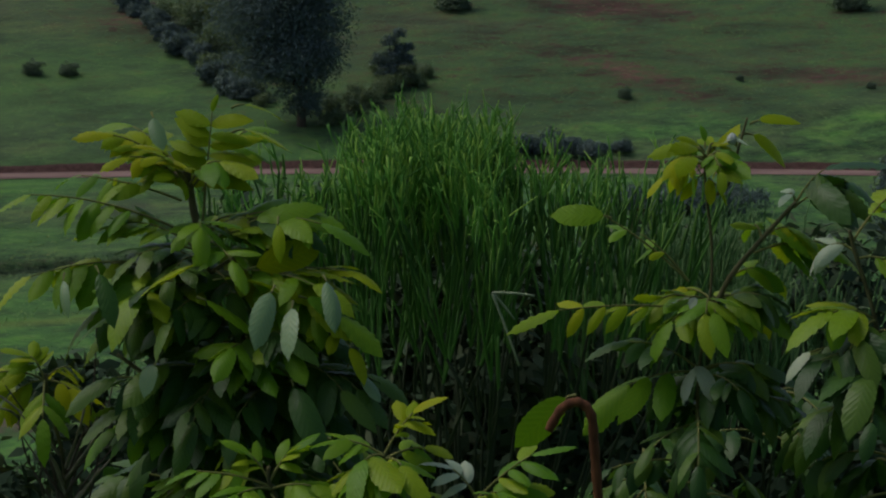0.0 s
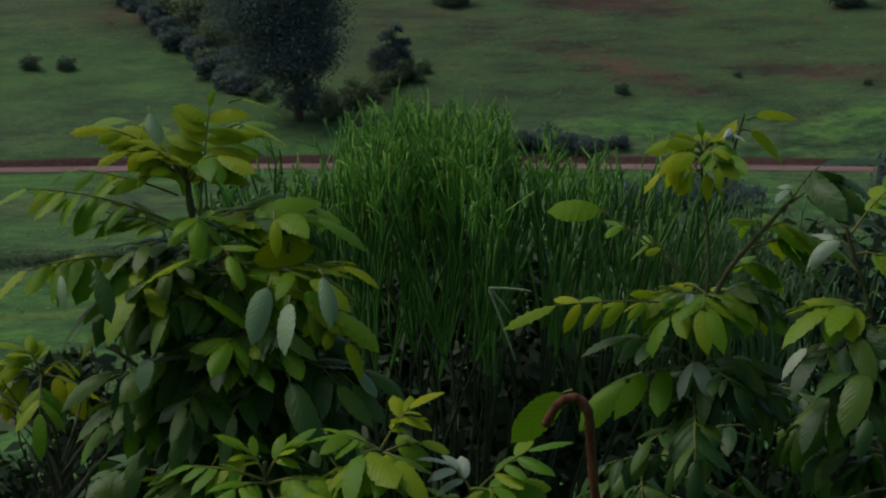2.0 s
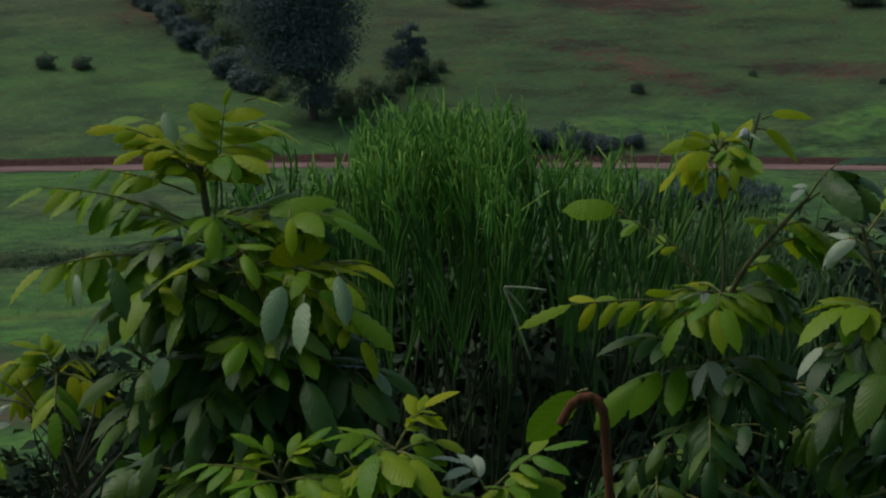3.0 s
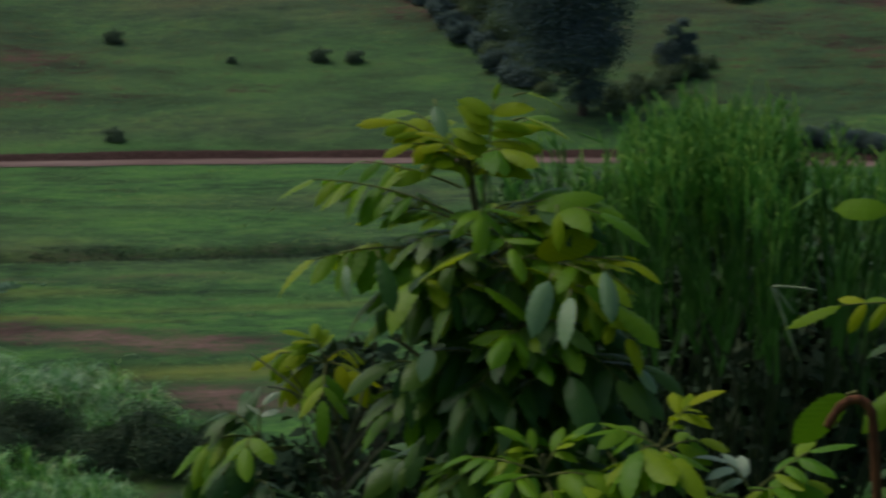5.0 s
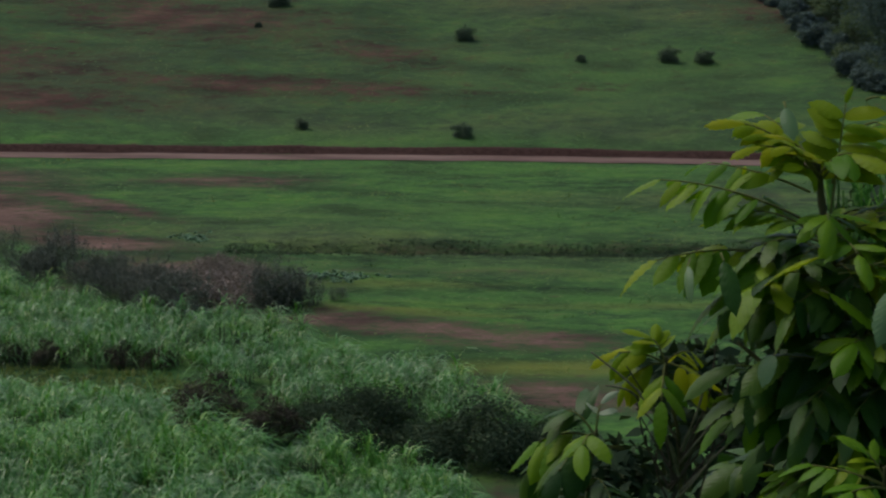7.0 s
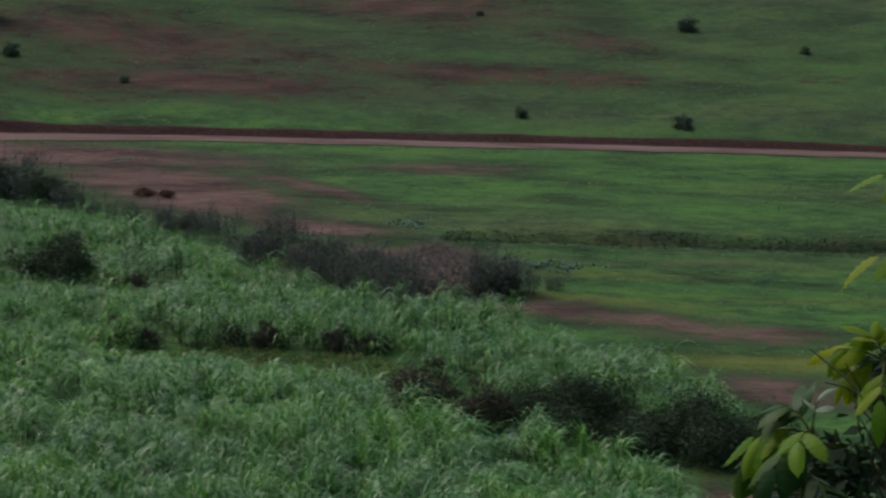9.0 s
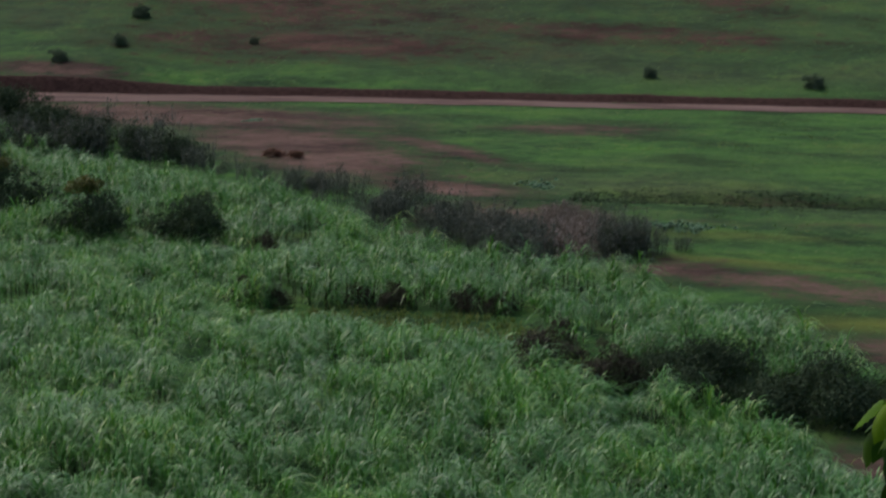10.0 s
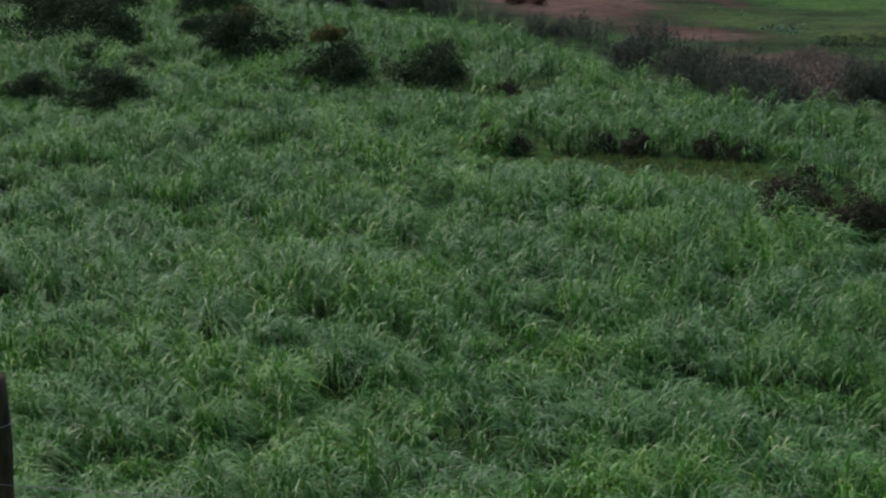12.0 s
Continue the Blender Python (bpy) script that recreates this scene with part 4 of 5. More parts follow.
def feather(plant, base, tip, arch, pairs, size, age, hang=0.2, end=1.0, face=0.3):
    """A feathered leaf: a thin stalk from base to tip (right, away, up from the eye's level), pairs of leaflets and one at the end."""
    up0 = plant["below"]
    side0 = plant.matrix_basis.translation
    q = NEAR_TURN.inverted() @ side0
    shift = np.array([-q.x, -q.y, up0])
    b, e = np.asarray(base, float) + shift, np.asarray(tip, float) + shift
    line = bend(b, e, arch, 9)
    stalk = child("leaf", mesh_of("leaf_stalk", *tube(line, np.linspace(0.0032, 0.0014, 9), 5), STALK, True), plant)
    along = np.gradient(line, axis=0)
    for k in range(pairs):
        s = 0.34 + 0.60 * (k + 0.3) / pairs
        i = int(s * 8)
        p = line[i] + (line[i + 1] - line[i]) * (s * 8 - i) if i < 8 else line[8]
        d = unit(along[i])
        n = unit(np.array([0, -face, 1.0]) + leaf_rng.normal(0, 0.18, 3))
        w = unit(np.cross(d, n))
        grow = size * (0.78 + 0.3 * math.sin(math.pi * (k + 0.8) / (pairs + 0.6))) * leaf_rng.uniform(0.88, 1.1)
        for sign in (-1, 1):
            axis = sign * w * 0.85 + d * 0.7 - np.array([0, 0, hang * leaf_rng.uniform(0.6, 1.4)]) + leaf_rng.normal(0, 0.10, 3)
            leaflet(stalk, p, axis, n + sign * w * 0.25 + leaf_rng.normal(0, 0.12, 3), grow * leaf_rng.uniform(0.9, 1.08), age)
    if end:
        d = unit(along[-1])
        leaflet(stalk, line[-1], d - np.array([0, 0, hang * 0.6]), np.array([0, -face, 1.0]) + leaf_rng.normal(0, 0.15 if pairs else 0.45, 3), size * end * 1.1, age)
    return stalk


def local(plant, points):
    q = NEAR_TURN.inverted() @ plant.matrix_basis.translation
    return np.asarray(points, float) + np.array([-q.x, -q.y, plant["below"]])


def stem(plant, points, thick, thin, name="stem", material=None):
    """A woody stem through points, smoothed; the first one goes into the ground."""
    p = local(plant, points)
    if name == "stem":
        foot = np.array([p[0][0] * 0.5, p[0][1] * 0.3, -0.08])
        steps = max(2, int(np.linalg.norm(p[0] - foot) / 0.15))
        p = np.vstack([foot + (p[0] - foot) * (np.arange(steps) / steps)[:, None], p])
    t = np.linspace(0, len(p) - 1, 6 * len(p))
    k = np.clip(t.astype(int), 0, len(p) - 2)
    u = (t - k)[:, None]
    a, b, c, d = p[np.maximum(k - 1, 0)], p[k], p[k + 1], p[np.minimum(k + 2, len(p) - 1)]
    q = 0.5 * (2 * b + (c - a) * u + (2 * a - 5 * b + 4 * c - d) * u ** 2 + (3 * b - a - 3 * c + d) * u ** 3)
    radii = np.linspace(thick, thin, len(q)) * (1 + 0.10 * np.sin(np.arange(len(q)) * 1.9))
    return child(name, mesh_of(name, *tube(q, radii, 8), material or GREEN_BARK, True), plant)


def bud(plant, at, size):
    """A pale, furled bud: a lumpy oval, drawn to a point at its top."""
    bm = bmesh.new()
    bmesh.ops.create_icosphere(bm, subdivisions=3, radius=size)
    for v in bm.verts:
        lump = 1 + 0.16 * math.sin(5 * math.atan2(v.co.y, v.co.x) + 90 * v.co.z)
        pinch = 1 - 0.45 * max(0.0, v.co.z / size) ** 2
        v.co = Vector((v.co.x * lump * pinch, v.co.y * lump * pinch, v.co.z * 1.35))
    for f in bm.faces:
        f.smooth = True
    me = bpy.data.meshes.new("bud")
    bm.to_mesh(me)
    bm.free()
    me.materials.append(WHITE_BUD)
    ob = child("bud", me, plant, "small whitish furled bud")
    ob.location = local(plant, [at])[0]
    return ob


def fill(plant, points, count, reach, size, ages, seed, rise=-0.25):
    """Further leaves round the given stem, drooping outwards to all sides."""
    r = np.random.default_rng(seed)
    p = np.asarray(points, float)
    for k in range(count):
        t = r.random() * (len(p) - 1)
        i = int(t)
        b = p[i] + (p[i + 1] - p[i]) * (t - i)
        q = k * 2.4 + r.normal(0, 0.3)
        out = reach * r.uniform(0.7, 1.2)
        e = b + np.array([out * math.cos(q), 0.8 * out * math.sin(q) - 0.25 * out, reach * (rise + r.uniform(-0.3, 0.3))])
        feather(plant, b, b + (e - b) * 1.18, r.uniform(0.02, 0.06), int(r.integers(3, 6)), 0.86 * size * r.uniform(0.8, 1.15), ages[int(r.integers(len(ages)))], r.uniform(0.0, 0.26), 1.0, 0.2)



# tall sapling
tall = near_thing("sapling", 4.40, "tall leafy sapling with yellow-green young top and dark glossy lower leaves", "sapling", -0.452)
stem(tall, [(-0.442, 4.4, -1.316), (-0.45, 4.4, -1.062), (-0.473, 4.4, -0.887), (-0.509, 4.4, -0.764), (-0.528, 4.40, -0.677), (-0.541, 4.40, -0.598), (-0.553, 4.40, -0.530)], 0.0105, 0.0080)
stem(tall, [(-0.45, 4.4, -1.062), (-0.371, 4.35, -0.975), (-0.295, 4.3, -0.914)], 0.0070, 0.0040, "branch")
stem(tall, [(-0.444, 4.4, -1.138), (-0.55, 4.32, -1.032), (-0.691, 4.3, -0.918)], 0.0070, 0.0040, "branch")
feather(tall, (-0.519, 4.40, -0.661), (-0.494, 4.40, -0.415), 0.000, 7, 0.100, "new", 0.40, 0.36, 1.30)
feather(tall, (-0.453, 4.40, -0.407), (-0.425, 4.40, -0.399), 0.004, 0, 0.085, "new", 0.22, 1.00, 0.50)
feather(tall, (-0.554, 4.40, -0.556), (-0.697, 4.36, -0.461), 0.030, 5, 0.078, "new", 0.10, 1.00, 0.36)
feather(tall, (-0.553, 4.40, -0.549), (-0.674, 4.48, -0.454), 0.022, 3, 0.102, "mid", 0.20, 1.00, 0.36)
feather(tall, (-0.617, 4.36, -0.413), (-0.610, 4.34, -0.423), 0.000, 0, 0.077, "waxy_sheen", 0.30, 1.00, 0.90)
feather(tall, (-0.518, 4.40, -0.585), (-0.432, 4.50, -0.465), 0.040, 3, 0.100, "mid", 0.30, 1.00, 0.30)
feather(tall, (-0.460, 4.46, -0.466), (-0.431, 4.46, -0.458), 0.004, 0, 0.101, "mid", 0.30, 1.00, 0.36)
feather(tall, (-0.544, 4.40, -0.573), (-0.592, 4.34, -0.494), 0.012, 3, 0.068, "new", 0.16, 1.00, 0.40)
feather(tall, (-0.542, 4.40, -0.585), (-0.567, 4.30, -0.537), 0.010, 2, 0.061, "new", 0.30, 1.00, 0.50)
feather(tall, (-0.562, 4.4, -0.605), (-0.784, 4.46, -0.559), 0.018, 4, 0.079, "mid", 0.28, 0.90, 0.30)
feather(tall, (-0.55, 4.4, -0.676), (-0.877, 4.37, -0.589), 0.042, 6, 0.084, "mid", 0.44, 1.00, 0.30)
feather(tall, (-0.526, 4.4, -0.68), (-0.346, 4.35, -0.618), 0.026, 3, 0.129, "mid", 0.14, 1.00, 0.24)
feather(tall, (-0.526, 4.4, -0.684), (-0.427, 4.45, -0.654), 0.021, 3, 0.113, "new", 0.28, 1.00, 0.24)
feather(tall, (-0.533, 4.4, -0.758), (-0.878, 4.35, -0.761), 0.054, 6, 0.105, "mid", 0.41, 1.00, 0.30)
feather(tall, (-0.582, 4.4, -0.758), (-0.703, 4.32, -0.727), 0.010, 1, 0.074, "pale", 0.50, 0.00, 0.60)
feather(tall, (-0.57, 4.4, -0.762), (-0.613, 4.32, -0.717), 0.010, 1, 0.074, "pale", 0.50, 0.00, 0.60)
feather(tall, (-0.509, 4.4, -0.776), (-0.296, 4.32, -0.75), 0.030, 4, 0.117, "new", 0.11, 1.00, 0.24)
feather(tall, (-0.509, 4.4, -0.776), (-0.426, 4.43, -0.731), 0.024, 3, 0.101, "mid", 0.17, 1.00, 0.24)
feather(tall, (-0.491, 4.4, -0.788), (-0.285, 4.24, -0.787), 0.041, 4, 0.124, "mid", 0.19, 1.00, 0.30)
feather(tall, (-0.485, 4.4, -0.813), (-0.219, 4.22, -0.818), 0.045, 4, 0.117, "mid", 0.25, 1.00, 0.30)
feather(tall, (-0.497, 4.4, -0.8), (-0.629, 4.22, -0.781), 0.043, 4, 0.124, "mid", 0.22, 1.00, 0.30)
feather(tall, (-0.497, 4.4, -0.813), (-0.739, 4.38, -0.836), 0.036, 4, 0.125, "old", 0.44, 1.00, 0.30)
feather(tall, (-0.376, 4.4, -0.986), (-0.166, 4.35, -0.972), 0.017, 2, 0.098, "old", 0.33, 1.00, 0.30)
feather(tall, (-0.425, 4.4, -1.011), (-0.258, 4.28, -1.019), 0.024, 3, 0.137, "old", 0.55, 1.00, 0.42)
feather(tall, (-0.449, 4.4, -0.999), (-0.576, 4.25, -0.93), 0.024, 4, 0.131, "old", 0.55, 1.00, 0.42)
feather(tall, (-0.45, 4.4, -1.037), (-0.692, 4.3, -0.967), 0.024, 4, 0.119, "old", 0.50, 1.00, 0.36)
feather(tall, (-0.444, 4.4, -1.062), (-0.693, 4.3, -1.078), 0.024, 3, 0.101, "mid", 0.44, 1.00, 0.36)
feather(tall, (-0.339, 4.08, -0.731), (-0.344, 4.06, -0.742), 0.000, 0, 0.122, "waxy_sheen", 0.04, 1.00, 0.42)
feather(tall, (-0.301, 4.06, -0.758), (-0.302, 4.04, -0.77), 0.000, 0, 0.109, "waxy_sheen", 0.04, 1.00, 0.42)
feather(tall, (-0.248, 4.17, -0.725), (-0.239, 4.15, -0.735), 0.000, 0, 0.106, "waxy_sheen", 0.04, 1.00, 0.48)
feather(tall, (-0.342, 4.22, -0.613), (-0.341, 4.2, -0.627), 0.000, 0, 0.075, "new", 0.04, 1.00, 1.30)
feather(tall, (-0.782, 4.22, -0.731), (-0.782, 4.2, -0.744), 0.000, 0, 0.075, "waxy_sheen", 0.04, 1.00, 0.48)
feather(tall, (-0.711, 4.18, -0.709), (-0.700, 4.16, -0.722), 0.000, 0, 0.108, "old", 0.04, 1.00, 0.60)
feather(tall, (-0.585, 4.17, -0.899), (-0.592, 4.15, -0.909), 0.000, 0, 0.068, "waxy_sheen", 0.04, 1.00, 0.42)
feather(tall, (-0.315, 4.17, -0.942), (-0.308, 4.15, -0.953), 0.000, 0, 0.149, "old", 0.04, 1.00, 0.48)
feather(tall, (-0.202, 4.27, -0.933), (-0.203, 4.25, -0.945), 0.000, 0, 0.064, "waxy_sheen", 0.04, 1.00, 0.48)
feather(tall, (-0.184, 4.24, -0.935), (-0.172, 4.22, -0.943), 0.000, 0, 0.075, "waxy_sheen", 0.04, 1.00, 0.48)
feather(tall, (-0.526, 4.4, -0.712), (-0.258, 4.28, -0.636), 0.074, 4, 0.110, "mid", 0.14, 1.00, 0.24)
feather(tall, (-0.518, 4.4, -0.774), (-0.269, 4.2, -0.75), 0.048, 4, 0.103, "mid", 0.11, 1.00, 0.24)
feather(tall, (-0.442, 4.4, -0.757), (-0.203, 4.25, -0.73), 0.017, 3, 0.084, "new", 0.08, 1.00, 0.24)
feather(tall, (-0.338, 4.4, -0.836), (-0.192, 4.18, -0.878), 0.057, 3, 0.079, "new", 0.17, 1.00, 0.30)
feather(tall, (-0.413, 4.3, -0.638), (-0.395, 4.3, -0.631), 0.000, 0, 0.134, "mid", 0.11, 1.00, 0.36)
feather(tall, (-0.37, 4.35, -0.623), (-0.351, 4.35, -0.62), 0.000, 0, 0.122, "mid", 0.11, 1.00, 0.36)
feather(tall, (-0.447, 4.28, -0.656), (-0.429, 4.28, -0.651), 0.000, 0, 0.113, "new", 0.11, 1.00, 0.36)
feather(tall, (-0.409, 4.25, -0.727), (-0.39, 4.25, -0.721), 0.000, 0, 0.137, "new", 0.11, 1.00, 0.36)
feather(tall, (-0.339, 4.26, -0.738), (-0.32, 4.26, -0.734), 0.000, 0, 0.129, "new", 0.11, 1.00, 0.36)
feather(tall, (-0.27, 4.28, -0.743), (-0.256, 4.28, -0.739), 0.000, 0, 0.084, "new", 0.11, 1.00, 0.36)
feather(tall, (-0.443, 4.3, -0.722), (-0.425, 4.3, -0.709), 0.000, 0, 0.110, "mid", 0.11, 1.00, 0.36)
feather(tall, (-0.373, 4.24, -0.761), (-0.354, 4.24, -0.761), 0.000, 0, 0.124, "new", 0.11, 1.00, 0.36)
feather(tall, (-0.474, 4.2, -0.741), (-0.455, 4.2, -0.738), 0.000, 0, 0.119, "new", 0.11, 1.00, 0.36)
feather(tall, (-0.497, 4.2, -0.705), (-0.513, 4.2, -0.708), 0.000, 0, 0.117, "mid", 0.11, 1.00, 0.36)
feather(tall, (-0.555, 4.2, -0.741), (-0.577, 4.2, -0.745), 0.000, 0, 0.112, "old", 0.08, 1.00, 0.30)
feather(tall, (-0.507, 4.18, -0.773), (-0.488, 4.18, -0.779), 0.000, 0, 0.124, "mid", 0.11, 1.00, 0.36)
feather(tall, (-0.3, 4.2, -0.774), (-0.283, 4.2, -0.779), 0.000, 0, 0.107, "mid", 0.11, 1.00, 0.36)
fill(tall, [(-0.535, 4.4, -0.678), (-0.52, 4.4, -0.727), (-0.491, 4.4, -0.8)], 18, 0.155, 0.104, ['mid', 'old', 'mid', 'old'], 21, 0.10)
fill(tall, [(-0.413, 4.28, -0.862), (-0.365, 4.28, -0.959)], 7, 0.120, 0.098, ['old', 'mid'], 26, 0.06)
fill(tall, [(-0.553, 4.4, -0.568), (-0.546, 4.4, -0.605)], 5, 0.095, 0.095, ['new', 'mid'], 22, 0.50)
fill(tall, [(-0.485, 4.4, -0.813), (-0.455, 4.4, -0.937), (-0.45, 4.4, -1.062), (-0.444, 4.4, -1.29)], 34, 0.191, 0.115, ['old', 'old', 'old', 'old', 'mid'], 5, -0.04)
fill(tall, [(-0.640, 4.3, -0.955), (-0.554, 4.35, -1.039), (-0.45, 4.4, -1.138)], 10, 0.143, 0.107, ['old'], 6, -0.10)
fill(tall, [(-0.295, 4.3, -0.914), (-0.372, 4.35, -1.049), (-0.451, 4.4, -1.189)], 14, 0.125, 0.107, ['old'], 7, -0.10)
fill(tall, [(-0.680, 4.75, -1.20), (-0.620, 4.75, -1.333), (-0.560, 4.75, -1.492)], 6, 0.150, 0.135, ['old'], 15, -0.25)
fill(tall, [(-0.34, 4.75, -1.145), (-0.407, 4.75, -1.309), (-0.461, 4.75, -1.49)], 16, 0.193, 0.135, ['old'], 16, -0.25)

# lower yellow-green sapling with bare twigs
low = near_thing("sapling", 4.55, "small sapling with yellow-green top leaves and bare grey twigs", "sapling", -0.864)
stem(low, [(-0.851, 4.55, -1.367), (-0.860, 4.55, -1.200), (-0.886, 4.55, -1.086), (-0.893, 4.55, -1.016)], 0.0070, 0.0040)
stem(low, [(-0.860, 4.55, -1.209), (-0.942, 4.5, -1.09), (-1.047, 4.47, -0.999)], 0.0035, 0.0018, "twig", material=TWIG)
stem(low, [(-0.855, 4.55, -1.261), (-0.776, 4.5, -1.151), (-0.722, 4.47, -1.07)], 0.0035, 0.0018, "twig", material=TWIG)
stem(low, [(-0.854, 4.55, -1.235), (-0.807, 4.5, -1.119), (-0.784, 4.47, -1.032)], 0.0035, 0.0018, "twig", material=TWIG)
stem(low, [(-0.852, 4.55, -1.301), (-0.882, 4.5, -1.179), (-0.936, 4.47, -1.085)], 0.0035, 0.0018, "twig", material=TWIG)
stem(low, [(-0.853, 4.55, -1.327), (-0.769, 4.5, -1.229), (-0.711, 4.47, -1.16)], 0.0035, 0.0018, "twig", material=TWIG)
stem(low, [(-0.942, 4.55, -1.131), (-0.965, 4.5, -1.089), (-1.012, 4.47, -1.073)], 0.0035, 0.0018, "twig", material=TWIG)
stem(low, [(-0.858, 4.55, -1.274), (-0.867, 4.5, -1.205), (-0.901, 4.47, -1.162)], 0.0035, 0.0018, "twig", material=TWIG)
stem(low, [(-0.853, 4.55, -1.341), (-0.795, 4.5, -1.262), (-0.763, 4.47, -1.212)], 0.0035, 0.0018, "twig", material=TWIG)
feather(low, (-0.894, 4.55, -1.031), (-1.002, 4.55, -1.014), 0.020, 3, 0.077, "new", 0.28, 1.00, 0.30)
feather(low, (-0.894, 4.55, -1.031), (-0.924, 4.55, -0.977), 0.020, 3, 0.071, "new", 0.28, 1.00, 0.30)
feather(low, (-0.894, 4.55, -1.031), (-0.818, 4.55, -1.067), 0.020, 2, 0.088, "new", 0.28, 1.00, 0.30)
feather(low, (-0.894, 4.55, -1.031), (-0.971, 4.55, -1.069), 0.020, 3, 0.082, "new", 0.28, 1.00, 0.30)
feather(low, (-0.894, 4.55, -1.031), (-0.881, 4.45, -1.096), 0.020, 2, 0.094, "mid", 0.28, 1.00, 0.30)
feather(low, (-0.894, 4.55, -1.031), (-0.855, 4.65, -1.023), 0.020, 2, 0.065, "new", 0.28, 1.00, 0.30)
twig_rng = np.random.default_rng(77)
for k in range(16):
    x0, z0 = -0.86 + twig_rng.normal(0, 0.02), -1.42 + 0.2 * twig_rng.random()
    x1, z1 = -0.86 + twig_rng.uniform(-0.14, 0.17), -1.10 + twig_rng.normal(0, 0.06)
    y1 = 4.55 + twig_rng.normal(0, 0.08)
    stem(low, [(x0, 4.55, z0), ((x0 + x1) / 2 + twig_rng.normal(0, 0.02), 4.55, (z0 + z1) / 2), (x1, y1, z1)], 0.0032, 0.0014, "twig", material=BARK)

# leaning sapling at the foot of the slope
leaning = near_thing("sapling", 4.50, "low leafy sapling with drooping green leaves", "sapling", -1.075)
stem(leaning, [(-1.064, 4.5, -1.434), (-1.054, 4.5, -1.289), (-1.038, 4.5, -1.184)], 0.0080, 0.0040)
feather(leaning, (-1.041, 4.5, -1.204), (-1.173, 4.5, -1.225), 0.031, 3, 0.104, "mid", 0.33, 1.00, 0.30)
feather(leaning, (-1.041, 4.5, -1.204), (-1.185, 4.5, -1.291), 0.031, 3, 0.104, "old", 0.33, 1.00, 0.30)
feather(leaning, (-1.041, 4.5, -1.204), (-1.107, 4.5, -1.146), 0.031, 3, 0.088, "old", 0.33, 1.00, 0.30)
feather(leaning, (-1.041, 4.5, -1.204), (-1.099, 4.4, -1.261), 0.031, 3, 0.110, "old", 0.33, 1.00, 0.30)
feather(leaning, (-1.041, 4.5, -1.204), (-1.035, 4.35, -1.183), 0.031, 2, 0.085, "mid", 0.33, 1.00, 0.30)
feather(leaning, (-1.041, 4.5, -1.204), (-1.030, 4.5, -1.125), 0.031, 1, 0.045, "pale", 0.33, 1.00, 0.30)
fill(leaning, [(-1.064, 4.5, -1.434), (-1.054, 4.5, -1.289)], 8, 0.110, 0.100, ['old'], 8, -0.25)

# bright young growth low in front
young = near_thing("sapling", 3.90, "bright green young sapling shoots in front of the bush", "sapling", -0.224)
stem(young, [(-0.224, 3.9, -1.278), (-0.279, 3.9, -1.199), (-0.334, 3.9, -1.098), (-0.339, 3.9, -1.053)], 0.0070, 0.0040)
stem(young, [(-0.224, 3.9, -1.278), (-0.148, 3.9, -1.14), (-0.115, 3.9, -1.027)], 0.0060, 0.0040, "branch")
stem(young, [(-0.224, 3.9, -1.278), (-0.06, 3.9, -1.196), (0.065, 3.9, -1.115)], 0.0060, 0.0040, "branch")
feather(young, (-0.336, 3.9, -1.092), (-0.476, 3.9, -1.063), 0.013, 4, 0.066, "mid", 0.15, 1.00, 0.21)
feather(young, (-0.336, 3.9, -1.086), (-0.377, 3.9, -1.028), 0.013, 3, 0.058, "mid", 0.04, 1.00, 0.21)
feather(young, (-0.336, 3.9, -1.081), (-0.295, 3.9, -1.021), 0.013, 3, 0.058, "mid", 0.00, 1.00, 0.21)
feather(young, (-0.334, 3.9, -1.098), (-0.254, 3.85, -1.077), 0.013, 3, 0.082, "mid", 0.31, 1.00, 0.21)
feather(young, (-0.334, 3.9, -1.098), (-0.39, 3.8, -1.081), 0.013, 3, 0.079, "mid", 0.26, 1.00, 0.21)
feather(young, (-0.334, 3.9, -1.109), (-0.304, 3.8, -1.136), 0.013, 3, 0.090, "mid", 0.31, 1.00, 0.21)
feather(young, (-0.115, 3.9, -1.033), (-0.192, 3.9, -1.0), 0.013, 3, 0.070, "mid", 0.13, 1.00, 0.21)
feather(young, (-0.115, 3.9, -1.027), (-0.061, 3.9, -0.946), 0.013, 4, 0.066, "new", 0.09, 1.00, 0.21)
feather(young, (-0.115, 3.9, -1.033), (-0.15, 3.82, -1.018), 0.013, 2, 0.111, "mid", 0.44, 1.00, 0.21)
feather(young, (-0.115, 3.9, -1.038), (-0.081, 3.82, -1.028), 0.013, 2, 0.100, "mid", 0.40, 1.00, 0.21)
feather(young, (-0.115, 3.9, -1.038), (-0.039, 3.93, -1.023), 0.013, 2, 0.074, "mid", 0.22, 1.00, 0.21)
feather(young, (-0.115, 3.9, -1.044), (-0.2, 3.85, -1.071), 0.013, 2, 0.085, "mid", 0.31, 1.00, 0.21)
feather(young, (0.065, 3.9, -1.115), (0.167, 3.9, -1.029), 0.013, 3, 0.082, "mid", 0.18, 1.00, 0.21)
feather(young, (0.065, 3.9, -1.12), (0.016, 3.9, -1.057), 0.013, 2, 0.070, "pale", 0.22, 1.00, 0.21)
feather(young, (0.065, 3.9, -1.124), (0.102, 3.85, -1.089), 0.013, 3, 0.074, "mid", 0.18, 1.00, 0.21)
feather(young, (0.065, 3.9, -1.126), (0.148, 3.93, -1.1), 0.013, 2, 0.079, "mid", 0.22, 1.00, 0.21)
feather(young, (0.066, 3.9, -1.137), (-0.006, 3.9, -1.127), 0.013, 2, 0.085, "mid", 0.26, 1.00, 0.21)
